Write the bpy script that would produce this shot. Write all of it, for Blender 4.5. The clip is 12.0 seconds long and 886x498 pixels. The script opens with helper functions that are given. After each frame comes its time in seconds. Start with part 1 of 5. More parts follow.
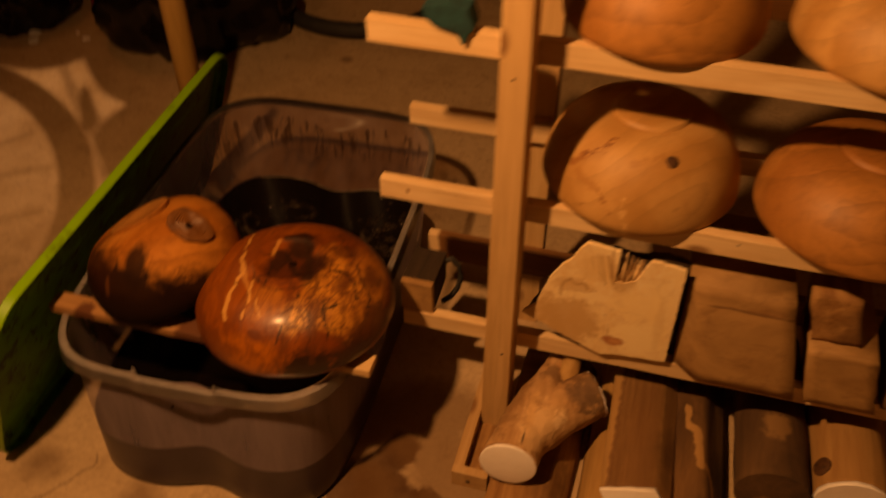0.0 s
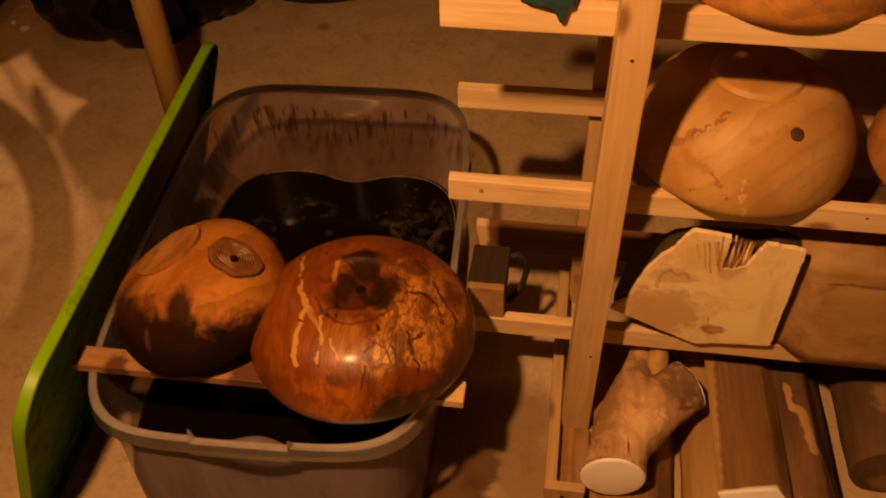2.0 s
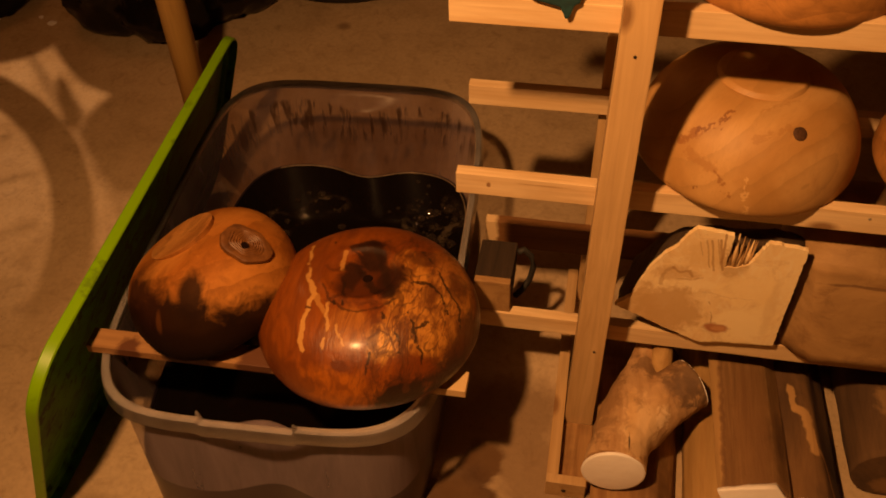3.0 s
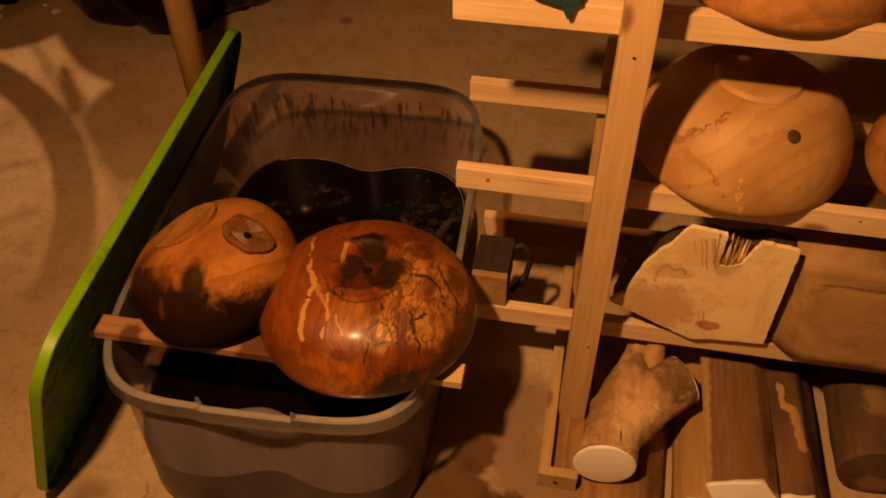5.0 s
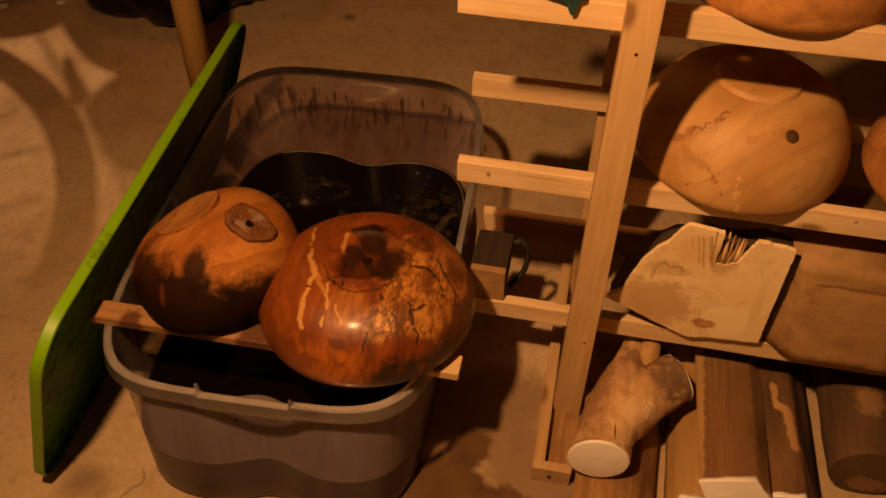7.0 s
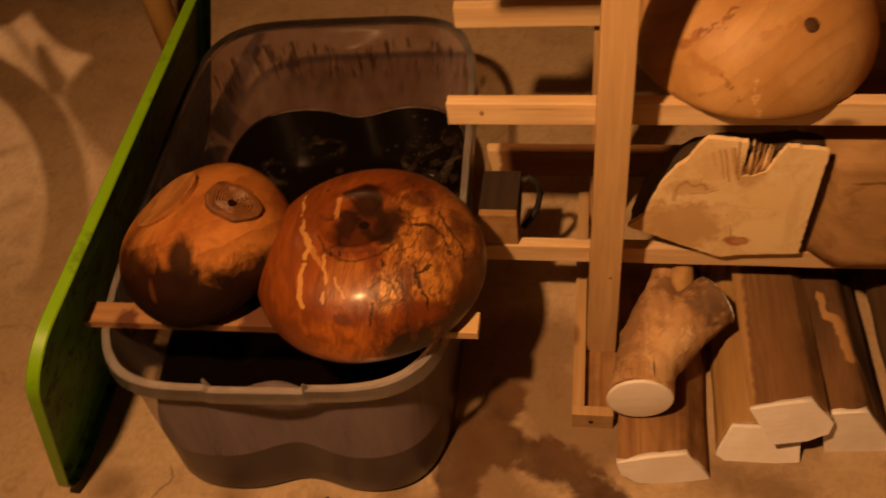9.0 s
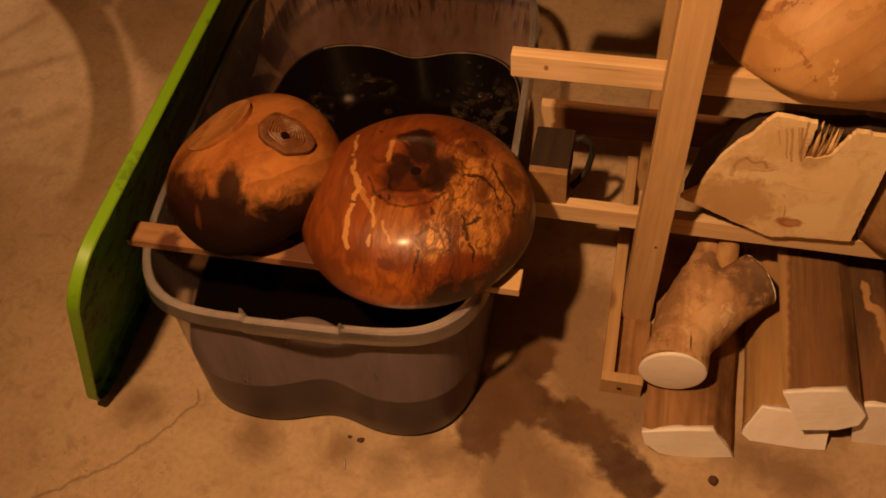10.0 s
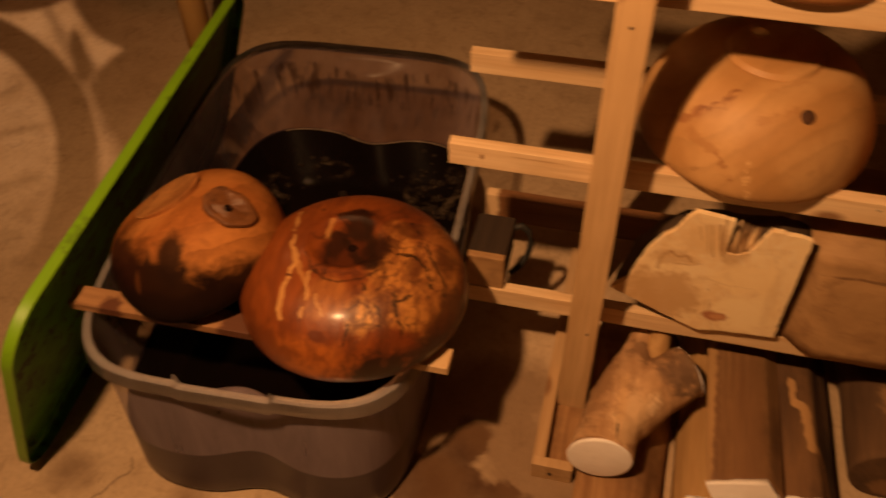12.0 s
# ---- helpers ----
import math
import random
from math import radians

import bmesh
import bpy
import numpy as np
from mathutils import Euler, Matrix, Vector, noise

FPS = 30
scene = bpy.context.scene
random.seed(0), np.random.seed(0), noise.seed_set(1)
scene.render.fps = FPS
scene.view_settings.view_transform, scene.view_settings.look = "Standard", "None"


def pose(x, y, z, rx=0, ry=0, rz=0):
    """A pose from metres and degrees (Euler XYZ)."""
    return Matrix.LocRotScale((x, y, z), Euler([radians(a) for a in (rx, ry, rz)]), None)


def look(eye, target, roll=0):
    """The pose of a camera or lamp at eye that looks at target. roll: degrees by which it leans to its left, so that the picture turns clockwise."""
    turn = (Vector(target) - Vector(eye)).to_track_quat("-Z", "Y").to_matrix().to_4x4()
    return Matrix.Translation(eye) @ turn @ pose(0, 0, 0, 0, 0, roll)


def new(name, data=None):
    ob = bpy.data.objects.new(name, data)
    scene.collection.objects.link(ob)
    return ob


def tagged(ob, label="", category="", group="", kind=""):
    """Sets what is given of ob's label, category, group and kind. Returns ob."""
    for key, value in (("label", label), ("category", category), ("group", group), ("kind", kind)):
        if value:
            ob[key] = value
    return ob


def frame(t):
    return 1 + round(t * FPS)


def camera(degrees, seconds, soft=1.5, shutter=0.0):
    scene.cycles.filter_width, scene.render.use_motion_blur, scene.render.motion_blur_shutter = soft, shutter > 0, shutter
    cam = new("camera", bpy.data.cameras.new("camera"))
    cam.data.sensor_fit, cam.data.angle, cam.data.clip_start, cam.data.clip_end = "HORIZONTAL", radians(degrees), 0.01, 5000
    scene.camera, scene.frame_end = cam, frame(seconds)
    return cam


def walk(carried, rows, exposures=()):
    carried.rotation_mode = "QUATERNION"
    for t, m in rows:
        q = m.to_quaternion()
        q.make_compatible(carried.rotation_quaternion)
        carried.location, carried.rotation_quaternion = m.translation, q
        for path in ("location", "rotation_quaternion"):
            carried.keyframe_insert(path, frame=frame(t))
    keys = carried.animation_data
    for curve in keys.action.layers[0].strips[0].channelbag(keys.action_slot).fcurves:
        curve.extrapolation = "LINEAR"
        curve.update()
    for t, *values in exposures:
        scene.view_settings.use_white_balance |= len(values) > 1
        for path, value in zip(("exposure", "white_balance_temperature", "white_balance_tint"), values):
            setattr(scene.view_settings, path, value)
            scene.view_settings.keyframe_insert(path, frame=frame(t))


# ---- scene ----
cam = camera(52.47, 12.0, soft=1.7, shutter=0.5)
ROWS = [
    (0.00, 0.4207, -1.0955, 1.4600, 15.542, -43.051, 0.361),
    (0.20, 0.2939, -1.0977, 1.4170, 16.344, -44.910, -2.925),
    (0.50, 0.2555, -1.0276, 1.3984, 18.714, -47.198, 0.183),
    (0.80, 0.2114, -0.9605, 1.3793, 15.455, -47.672, 1.870),
    (1.00, 0.2082, -0.9468, 1.3833, 13.787, -48.443, 1.810),
    (1.50, 0.1556, -0.9456, 1.4018, 8.479, -49.460, -0.383),
    (2.00, 0.1507, -0.9408, 1.4071, 8.121, -47.039, 1.492),
    (2.50, 0.1624, -0.9515, 1.4060, 9.038, -45.841, 2.261),
    (3.00, 0.1770, -0.9691, 1.4098, 9.989, -46.592, 1.576),
    (3.20, 0.1722, -0.9750, 1.4166, 10.053, -46.914, 1.516),
    (4.80, 0.1707, -0.9940, 1.4250, 10.345, -46.726, 0.476),
    (5.00, 0.1751, -0.9879, 1.4254, 10.581, -46.872, 0.597),
    (5.50, 0.1765, -0.9882, 1.4253, 10.882, -47.047, 0.813),
    (6.00, 0.1808, -0.9983, 1.4281, 10.931, -46.832, 0.905),
    (6.50, 0.1768, -1.0061, 1.4269, 11.689, -46.610, -0.111),
    (7.00, 0.1746, -1.0081, 1.4237, 11.295, -46.689, -0.352),
    (7.20, 0.1648, -1.0061, 1.4248, 11.017, -46.948, -0.701),
    (8.80, 0.1957, -0.9427, 1.3778, 5.078, -49.836, 4.895),
    (9.00, 0.1971, -0.9114, 1.3651, 6.750, -51.265, 6.267),
    (9.20, 0.1779, -0.8931, 1.3582, 8.279, -52.552, 6.138),
    (9.50, 0.1652, -0.8924, 1.3566, 10.377, -53.826, 5.471),
    (10.00, 0.1574, -0.9028, 1.3624, 11.972, -54.284, 3.912),
    (10.50, 0.1604, -0.9081, 1.3737, 13.083, -51.741, 2.608),
    (11.00, 0.1653, -0.9109, 1.3773, 14.029, -49.603, 1.827),
    (11.50, 0.1676, -0.9161, 1.3781, 15.101, -48.796, 1.482),
    (11.80, 0.1876, -0.9178, 1.3812, 14.985, -48.703, 1.251),
    (12.00, 0.2329, -0.9258, 1.3807, 13.355, -48.418, 1.314),
]
walk(cam, [(t, pose(x, y, z, 90 + pitch, roll, yaw)) for t, x, y, z, yaw, pitch, roll in ROWS],
     exposures=[(0.0, -0.25, 8800, 15), (0.5, -0.10, 8500, 15), (1.5, 0.0, 8200, 14), (3.0, 0.0, 7900, 12), (5.5, 0.0, 7500, 10), (7.0, 0.0, 7300, 10), (9.0, 0.0, 7000, 10), (10.0, 0.0, 6600, 10), (12.0, 0.0, 6600, 10)])

# ---------------------------------------------------------------- light
world = bpy.data.worlds.new("world")
world.use_nodes = True
world.node_tree.nodes["Background"].inputs[0].default_value = (1.0, 0.42, 0.165, 1)
world.node_tree.nodes["Background"].inputs[1].default_value = 0.03
scene.world = world

# a hand lamp beside the camera, and a second lamp that shines past a hanging wheel from the back of the room
bulb = bpy.data.lights.new("hand_lamp", "SPOT")
bulb.energy, bulb.color, bulb.shadow_soft_size = 113.0, (1.0, 0.51, 0.21), 0.032
bulb.spot_size, bulb.spot_blend = radians(126), 1.0
new("hand_lamp", bulb).matrix_world = look((-0.215, -0.775, 1.74), (0.27, -0.20, 0.30))
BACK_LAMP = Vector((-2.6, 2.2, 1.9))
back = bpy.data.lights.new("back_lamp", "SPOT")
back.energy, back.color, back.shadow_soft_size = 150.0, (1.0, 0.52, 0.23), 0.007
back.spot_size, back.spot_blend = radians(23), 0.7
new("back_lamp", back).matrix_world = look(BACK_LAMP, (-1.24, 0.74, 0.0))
# Unseen fill light, added in place of scattered light; no such lamp is known.
room = bpy.data.lights.new("fill_light", "POINT")
room.energy, room.color, room.shadow_soft_size = 8.0, (1.0, 0.38, 0.125), 0.12
new("fill_light", room).location = (-2.2, 1.7, 2.2)


# ---------------------------------------------------------------- helpers
ORIGIN = {}


def thing(name, at, label, category, group="", kind=""):
    ob = new(name)
    ob.empty_display_size = 0.05
    ob.location = at
    ORIGIN[ob] = Vector(at)
    return tagged(ob, label, category, group, kind)


def part(name, bm, material, parent, label=""):
    """Links bm, given in world metres, as one mesh under parent."""
    o = ORIGIN[parent]
    bmesh.ops.translate(bm, verts=bm.verts, vec=-o)
    bmesh.ops.recalc_face_normals(bm, faces=bm.faces)
    me = bpy.data.meshes.new(name)
    bm.to_mesh(me)
    bm.free()
    for m in material if isinstance(material, (list, tuple)) else [material]:
        me.materials.append(m)
    ob = new(name, me)
    ob.parent = parent
    ORIGIN[ob] = o
    if label:
        ob["label"] = label
    return ob


def single(name, bm, material, at, label, category, group="", kind=""):
    """One mesh that is a whole thing."""
    bmesh.ops.translate(bm, verts=bm.verts, vec=-Vector(at))
    bmesh.ops.recalc_face_normals(bm, faces=bm.faces)
    me = bpy.data.meshes.new(name)
    bm.to_mesh(me)
    bm.free()
    for m in material if isinstance(material, (list, tuple)) else [material]:
        me.materials.append(m)
    ob = new(name, me)
    ob.location = at
    ORIGIN[ob] = Vector(at)
    return tagged(ob, label, category, group, kind)


def smooth(bm, limit=40):
    for f in bm.faces:
        f.smooth = True
    for e in bm.edges:
        if len(e.link_faces) == 2 and e.calc_face_angle(0) > radians(limit):
            e.smooth = False
    return bm


def box(x0, x1, y0, y1, z0, z1, bevel=0.0015, wob=0.0, cuts=0):
    bm = bmesh.new()
    bmesh.ops.create_cube(bm, size=1)
    bmesh.ops.transform(bm, verts=bm.verts, matrix=Matrix.LocRotScale(
        ((x0 + x1) / 2, (y0 + y1) / 2, (z0 + z1) / 2), None, (x1 - x0, y1 - y0, z1 - z0)))
    if cuts:
        ax = max(range(3), key=lambda k: (x1 - x0, y1 - y0, z1 - z0)[k])
        es = [e for e in bm.edges if abs((e.verts[0].co - e.verts[1].co)[ax]) > 1e-6]
        bmesh.ops.subdivide_edges(bm, edges=es, cuts=cuts)
    if bevel:
        es = [e for e in bm.edges if e.calc_face_angle(0) > 0.5]
        bmesh.ops.bevel(bm, geom=es, offset=bevel, segments=2, affect="EDGES", profile=0.6)
    if wob:
        for v in bm.verts:
            n = noise.noise_vector(v.co * 9.0)
            v.co += n * wob
    return bm


def prism(poly, y0, y1, bevel=0.002, rough=0.0, steps=8, slant=(0, 0), seed=0):
    """An outline in x, z drawn out from y0 to y1, uneven along its length."""
    bm = bmesh.new()
    rings = []
    for i in range(steps + 1):
        f = i / steps
        y = y0 + (y1 - y0) * f
        ring = []
        for x, z in poly:
            p = Vector((x + slant[0] * f, y, z + slant[1] * f))
            if rough and 0 < i:
                n = noise.noise_vector(Vector((x * 22 + seed, y * 7, z * 22)))
                p.x += n.x * rough
                p.z += n.z * rough
            ring.append(bm.verts.new(p))
        rings.append(ring)
    n = len(poly)
    for a, b in zip(rings, rings[1:]):
        for k in range(n):
            bm.faces.new((a[k], a[(k + 1) % n], b[(k + 1) % n], b[k]))
    bm.faces.new(rings[0])
    bm.faces.new(rings[-1][::-1])
    bmesh.ops.recalc_face_normals(bm, faces=bm.faces)
    if bevel:
        es = [e for e in bm.edges if e.calc_face_angle(0) > 0.6]
        bmesh.ops.bevel(bm, geom=es, offset=bevel, segments=2, affect="EDGES", profile=0.6)
    return bm


def revolve(profile, m, seg=72, wob=0.0, seed=0):
    """A closed profile of (r, z), turned round z and set by the matrix m."""
    bm = bmesh.new()
    rings = []
    for r, z in profile:
        if r < 1e-6:
            rings.append([bm.verts.new((0, 0, z))])
        else:
            rings.append([bm.verts.new((r * math.cos(2 * math.pi * k / seg), r * math.sin(2 * math.pi * k / seg), z)) for k in range(seg)])
    for a, b in zip(rings, rings[1:]):
        for k in range(seg):
            k2 = (k + 1) % seg
            if len(a) == 1 and len(b) == 1:
                continue
            if len(a) == 1:
                bm.faces.new((a[0], b[k], b[k2]))
            elif len(b) == 1:
                bm.faces.new((a[k], b[0], a[k2]))
            else:
                bm.faces.new((a[k], b[k], b[k2], a[k2]))
    if wob:
        for v in bm.verts:
            n = noise.noise(v.co * 7.0 + Vector((seed, 0, 0)))
            v.co += Vector((v.co.x, v.co.y, 0)) * n * wob
    bmesh.ops.transform(bm, verts=bm.verts, matrix=m)
    return smooth(bm, 50)


def tube(points, radii, seg=14, squash=None, rough=0.0, cap=True):
    """A tapered limb along points; squash gives (across, up) factors for each point."""
    bm = bmesh.new()
    rings = []
    pts = [Vector(p) for p in points]
    for i, p in enumerate(pts):
        d = (pts[min(i + 1, len(pts) - 1)] - pts[max(i - 1, 0)]).normalized()
        side = d.cross(Vector((0, 0, 1)))
        side = side.normalized() if side.length > 1e-4 else Vector((1, 0, 0))
        up = side.cross(d).normalized()
        sx, sy = squash[i] if squash else (1, 1)
        ring = []
        for k in range(seg):
            a = 2 * math.pi * k / seg
            q = p + (side * math.cos(a) * sx + up * math.sin(a) * sy) * radii[i]
            if rough:
                q += noise.noise_vector(q * 25) * rough
            ring.append(bm.verts.new(q))
        rings.append(ring)
    for a, b in zip(rings, rings[1:]):
        for k in range(seg):
            bm.faces.new((a[k], a[(k + 1) % seg], b[(k + 1) % seg], b[k]))
    if cap:
        bm.faces.new(rings[0][::-1])
        bm.faces.new(rings[-1])
    return smooth(bm, 50)


# ---------------------------------------------------------------- materials
class Nodes:
    def __init__(self, name):
        self.mat = bpy.data.materials.new(name)
        self.mat.use_nodes = True
        self.t = self.mat.node_tree
        self.t.nodes.clear()
        self.out = self.t.nodes.new("ShaderNodeOutputMaterial")
        self.coord = self.t.nodes.new("ShaderNodeTexCoord").outputs["Object"]

    def put(self, kind, **ins):
        n = self.t.nodes.new(kind)
        for k, v in ins.items():
            key = int(k[1:]) if k[0] == "i" and k[1:].isdigit() else k.replace("_", " ")
            if hasattr(v, "links"):
                self.t.links.new(v, n.inputs[key])
            else:
                n.inputs[key].default_value = v
        return n

    def math(self, op, a, b=0.0, clamp=False):
        n = self.put("ShaderNodeMath", i0=a, i1=b)
        n.operation, n.use_clamp = op, clamp
        return n.outputs[0]

    def vec(self, op, a, b):
        n = self.put("ShaderNodeVectorMath", i0=a, i1=b)
        n.operation = op
        return n.outputs[1] if op in ("DOT_PRODUCT", "DISTANCE") else n.outputs[0]

    def fade(self, d, near, far):
        """1 where d is under near, 0 where it is over far."""
        return self.math("MULTIPLY", self.math("SUBTRACT", far, d), 1.0 / (far - near), True)

    def mapped(self, scale=(1, 1, 1), rot=(0, 0, 0), loc=(0, 0, 0), src=None):
        return self.put("ShaderNodeMapping", Vector=src or self.coord, Scale=scale, Rotation=[radians(a) for a in rot], Location=loc).outputs[0]

    def noise(self, scale, detail=5.0, rough=0.55, vec=None, dist=0.0):
        return self.put("ShaderNodeTexNoise", Vector=vec or self.coord, Scale=scale, Detail=detail, Roughness=rough, Distortion=dist).outputs[0]

    def ramp(self, fac, *stops):
        n = self.t.nodes.new("ShaderNodeValToRGB")
        self.t.links.new(fac, n.inputs[0])
        el = n.color_ramp.elements
        while len(el) < len(stops):
            el.new(0.5)
        for e, (pos, col) in zip(el, stops):
            e.position = pos
            e.color = (*col, 1) if isinstance(col, tuple) else (col, col, col, 1)
        return n.outputs[0]

    def mix(self, fac, a, b, mode="MIX"):
        n = self.t.nodes.new("ShaderNodeMix")
        n.data_type, n.blend_type = "RGBA", mode
        for key, v in ((0, fac), (6, a), (7, b)):
            if hasattr(v, "links"):
                self.t.links.new(v, n.inputs[key])
            else:
                n.inputs[key].default_value = (*v, 1) if isinstance(v, tuple) else v
        return n.outputs[2]

    def bump(self, height, strength=0.3, dist=0.002):
        return self.put("ShaderNodeBump", Height=height, Strength=strength, Distance=dist).outputs[0]

    def done(self, color, rough, bump=None, **more):
        b = self.put("ShaderNodeBsdfPrincipled", Base_Color=(*color, 1) if isinstance(color, tuple) else color, Roughness=rough, **more)
        if bump:
            self.t.links.new(bump, b.inputs["Normal"])
        self.t.links.new(b.outputs[0], self.out.inputs[0])
        self.bsdf = b
        return self.mat


def stained(n, col, spots, dark, rag=1.5, scale=20.0):
    """Lays ragged stains over col. spots: centre, radii, strength, in the thing's own metres."""
    ragged = n.math("MULTIPLY", n.math("SUBTRACT", n.noise(scale, 6, 0.65, None, 0.6), 0.5), 1.0)
    for (cx, cy, cz), (rx, ry, rz), amount, tone in spots:
        v = n.put("ShaderNodeVectorMath", i0=n.mapped((1 / rx, 1 / ry, 1 / rz), (0, 0, 0), (-cx / rx, -cy / ry, -cz / rz)))
        v.operation = "LENGTH"
        d = n.math("ADD", v.outputs[1], n.math("MULTIPLY", ragged, rag))
        col = n.mix(n.math("MULTIPLY", n.fade(d, 0.66, 1.08), amount), col, tone or dark)
    return col


def strokes(n, col, lines, warp=0.008, scale=28.0):
    """Lays streaks and veins over col. lines: points in the thing's own metres, half width, strength, tone."""
    w = n.put("ShaderNodeTexNoise", Vector=n.coord, Scale=scale, Detail=4.0, Roughness=0.6).outputs[1]
    off = n.vec("MULTIPLY", n.vec("SUBTRACT", w, (0.5, 0.5, 0.5)), (warp, warp, warp))
    at = n.vec("ADD", n.coord, off)
    for pts, width, amount, tone in lines:
        near = None
        for a, b in zip(pts, pts[1:]):
            d = Vector(b) - Vector(a)
            pa = n.vec("SUBTRACT", at, a)
            h = n.math("MULTIPLY", n.vec("DOT_PRODUCT", pa, tuple(d / d.length_squared)), 1.0, True)
            gap = n.vec("DISTANCE", pa, n.vec("MULTIPLY", n.put("ShaderNodeCombineXYZ", X=h, Y=h, Z=h).outputs[0], tuple(d)))
            near = gap if near is None else n.math("MINIMUM", near, gap)
        col = n.mix(n.math("MULTIPLY", n.fade(near, width * 0.6, width), amount), col, tone)
    return col


def sawn_pine(name, axis, light=(0.80, 0.59, 0.36), dark=(0.64, 0.42, 0.22), spots=()):
    n = Nodes(name)
    st = [16, 16, 16]
    st[axis] = 1.3
    rnd = n.put("ShaderNodeObjectInfo").outputs["Random"]
    off = n.put("ShaderNodeCombineXYZ", X=n.math("MULTIPLY", rnd, 7.0), Y=n.math("MULTIPLY", rnd, 3.0), Z=n.math("MULTIPLY", rnd, 5.0)).outputs[0]
    src = n.put("ShaderNodeVectorMath", i0=n.coord, i1=off)
    v = n.mapped(st, src=src.outputs[0])
    g = n.noise(2.2, 6, 0.6, v, 0.8)
    st2 = [160, 160, 160]
    st2[axis] = 6
    fine = n.noise(1.0, 3, 0.6, n.mapped(st2))
    col = n.mix(n.ramp(g, (0.38, 0.0), (0.68, 1.0)), light, dark)
    col = n.mix(n.math("MULTIPLY", n.ramp(fine, (0.45, 0.0), (0.75, 1.0)), 0.35), col, (dark[0] * 0.75, dark[1] * 0.7, dark[2] * 0.7))
    wear = n.noise(5.0, 4, 0.6)
    col = n.mix(n.math("MULTIPLY", n.ramp(wear, (0.55, 0.0), (0.8, 1.0)), 0.4), col, (0.42, 0.27, 0.14))
    kn = n.put("ShaderNodeTexVoronoi", Vector=n.mapped((3.1, 3.1, 3.1) if axis == 9 else [7 if k != axis else 3.2 for k in range(3)], src=src.outputs[0]), Scale=1.6)
    col = n.mix(n.ramp(kn.outputs["Distance"], (0.06, 0.85), (0.14, 0.0)), col, (0.20, 0.09, 0.035))
    col = stained(n, col, spots, dark, 1.2, 18.0)
    return n.done(col, 0.62, n.bump(fine, 0.25, 0.001))


pine_x, pine_y, pine_z = sawn_pine("pine_along_x", 0), sawn_pine("pine_along_y", 1, (0.55, 0.36, 0.19), (0.42, 0.25, 0.11)), sawn_pine("pine_along_z", 2, (0.66, 0.44, 0.23), (0.52, 0.32, 0.15))


def bowl_wood(name, light, mid, dark, rot, spots=(), blotch=0.6, rough=0.42, coat=0.0, rings=9.0, streak=(1, 0.35, 0.35), figure=0.5, rag=1.5, ragscale=20.0, gloss=0.5, mottle=0.0, veins=()):
    n = Nodes(name)
    v = n.mapped((1, 1, 1), rot)
    wv = n.put("ShaderNodeTexWave", Vector=n.mapped(streak, src=v), Scale=rings, Distortion=9.0, Detail=5.0, Detail_Scale=1.3, Detail_Roughness=0.65)
    rg2 = n.put("ShaderNodeTexWave", Vector=n.mapped((1, 0.5, 1.2), (8, 14, 0), (0.07, 0.03, 0.02), v), Scale=rings * 3.0, Distortion=5.0, Detail=4.0, Detail_Scale=1.1, Detail_Roughness=0.6)
    rg2.wave_type, rg2.wave_profile = "RINGS", "SAW"
    col = n.mix(n.ramp(wv.outputs[0], (0.05, 0.0), (0.95, 1.0)), light, mid)
    col = n.mix(n.math("MULTIPLY", n.ramp(rg2.outputs[0], (0.55, 0.0), (1.0, 1.0)), figure), col, tuple(0.6 * c for c in mid))
    b = n.noise(9.0, 7, 0.68, n.mapped((1, 0.6, 0.8), src=v), 1.2)
    col = n.mix(n.ramp(b, (blotch, 0.0), (blotch + 0.16, 0.85)), col, dark)
    lo = n.noise(3.0, 4, 0.6, v, 0.5)
    col = n.mix(n.math("MULTIPLY", n.ramp(lo, (0.4, 0.0), (0.7, 1.0)), 0.45), col, mid)
    if mottle:
        mt = n.noise(34.0, 6, 0.7, n.mapped((1.5, 0.7, 0.8), src=v), 1.8)
        col = n.mix(n.math("MULTIPLY", n.ramp(mt, (0.50, 0.0), (0.64, 1.0)), mottle), col, tuple(0.45 * c for c in mid))
        col = n.mix(n.math("MULTIPLY", n.ramp(mt, (0.36, 1.0), (0.44, 0.0)), mottle * 0.6), col, tuple(min(1.0, 1.4 * c) for c in light))
    grain = n.noise(1.0, 5, 0.7, n.mapped((150, 34, 70), src=v), 1.5)
    col = n.mix(n.math("MULTIPLY", n.ramp(grain, (0.48, 0.0), (0.75, 1.0)), 0.22), col, tuple(0.55 * c for c in mid))
    col = stained(n, col, spots, dark, rag, ragscale)
    if veins:
        col = strokes(n, col, veins, 0.030, 110.0)
    rg = n.ramp(b, (0.3, rough), (0.7, min(1.0, rough + 0.14)))
    return n.done(col, rg, n.bump(n.math("ADD", grain, n.math("MULTIPLY", b, 2.5)), 0.25, 0.0012), Coat_Weight=coat, Coat_Roughness=0.25, Specular_IOR_Level=gloss)


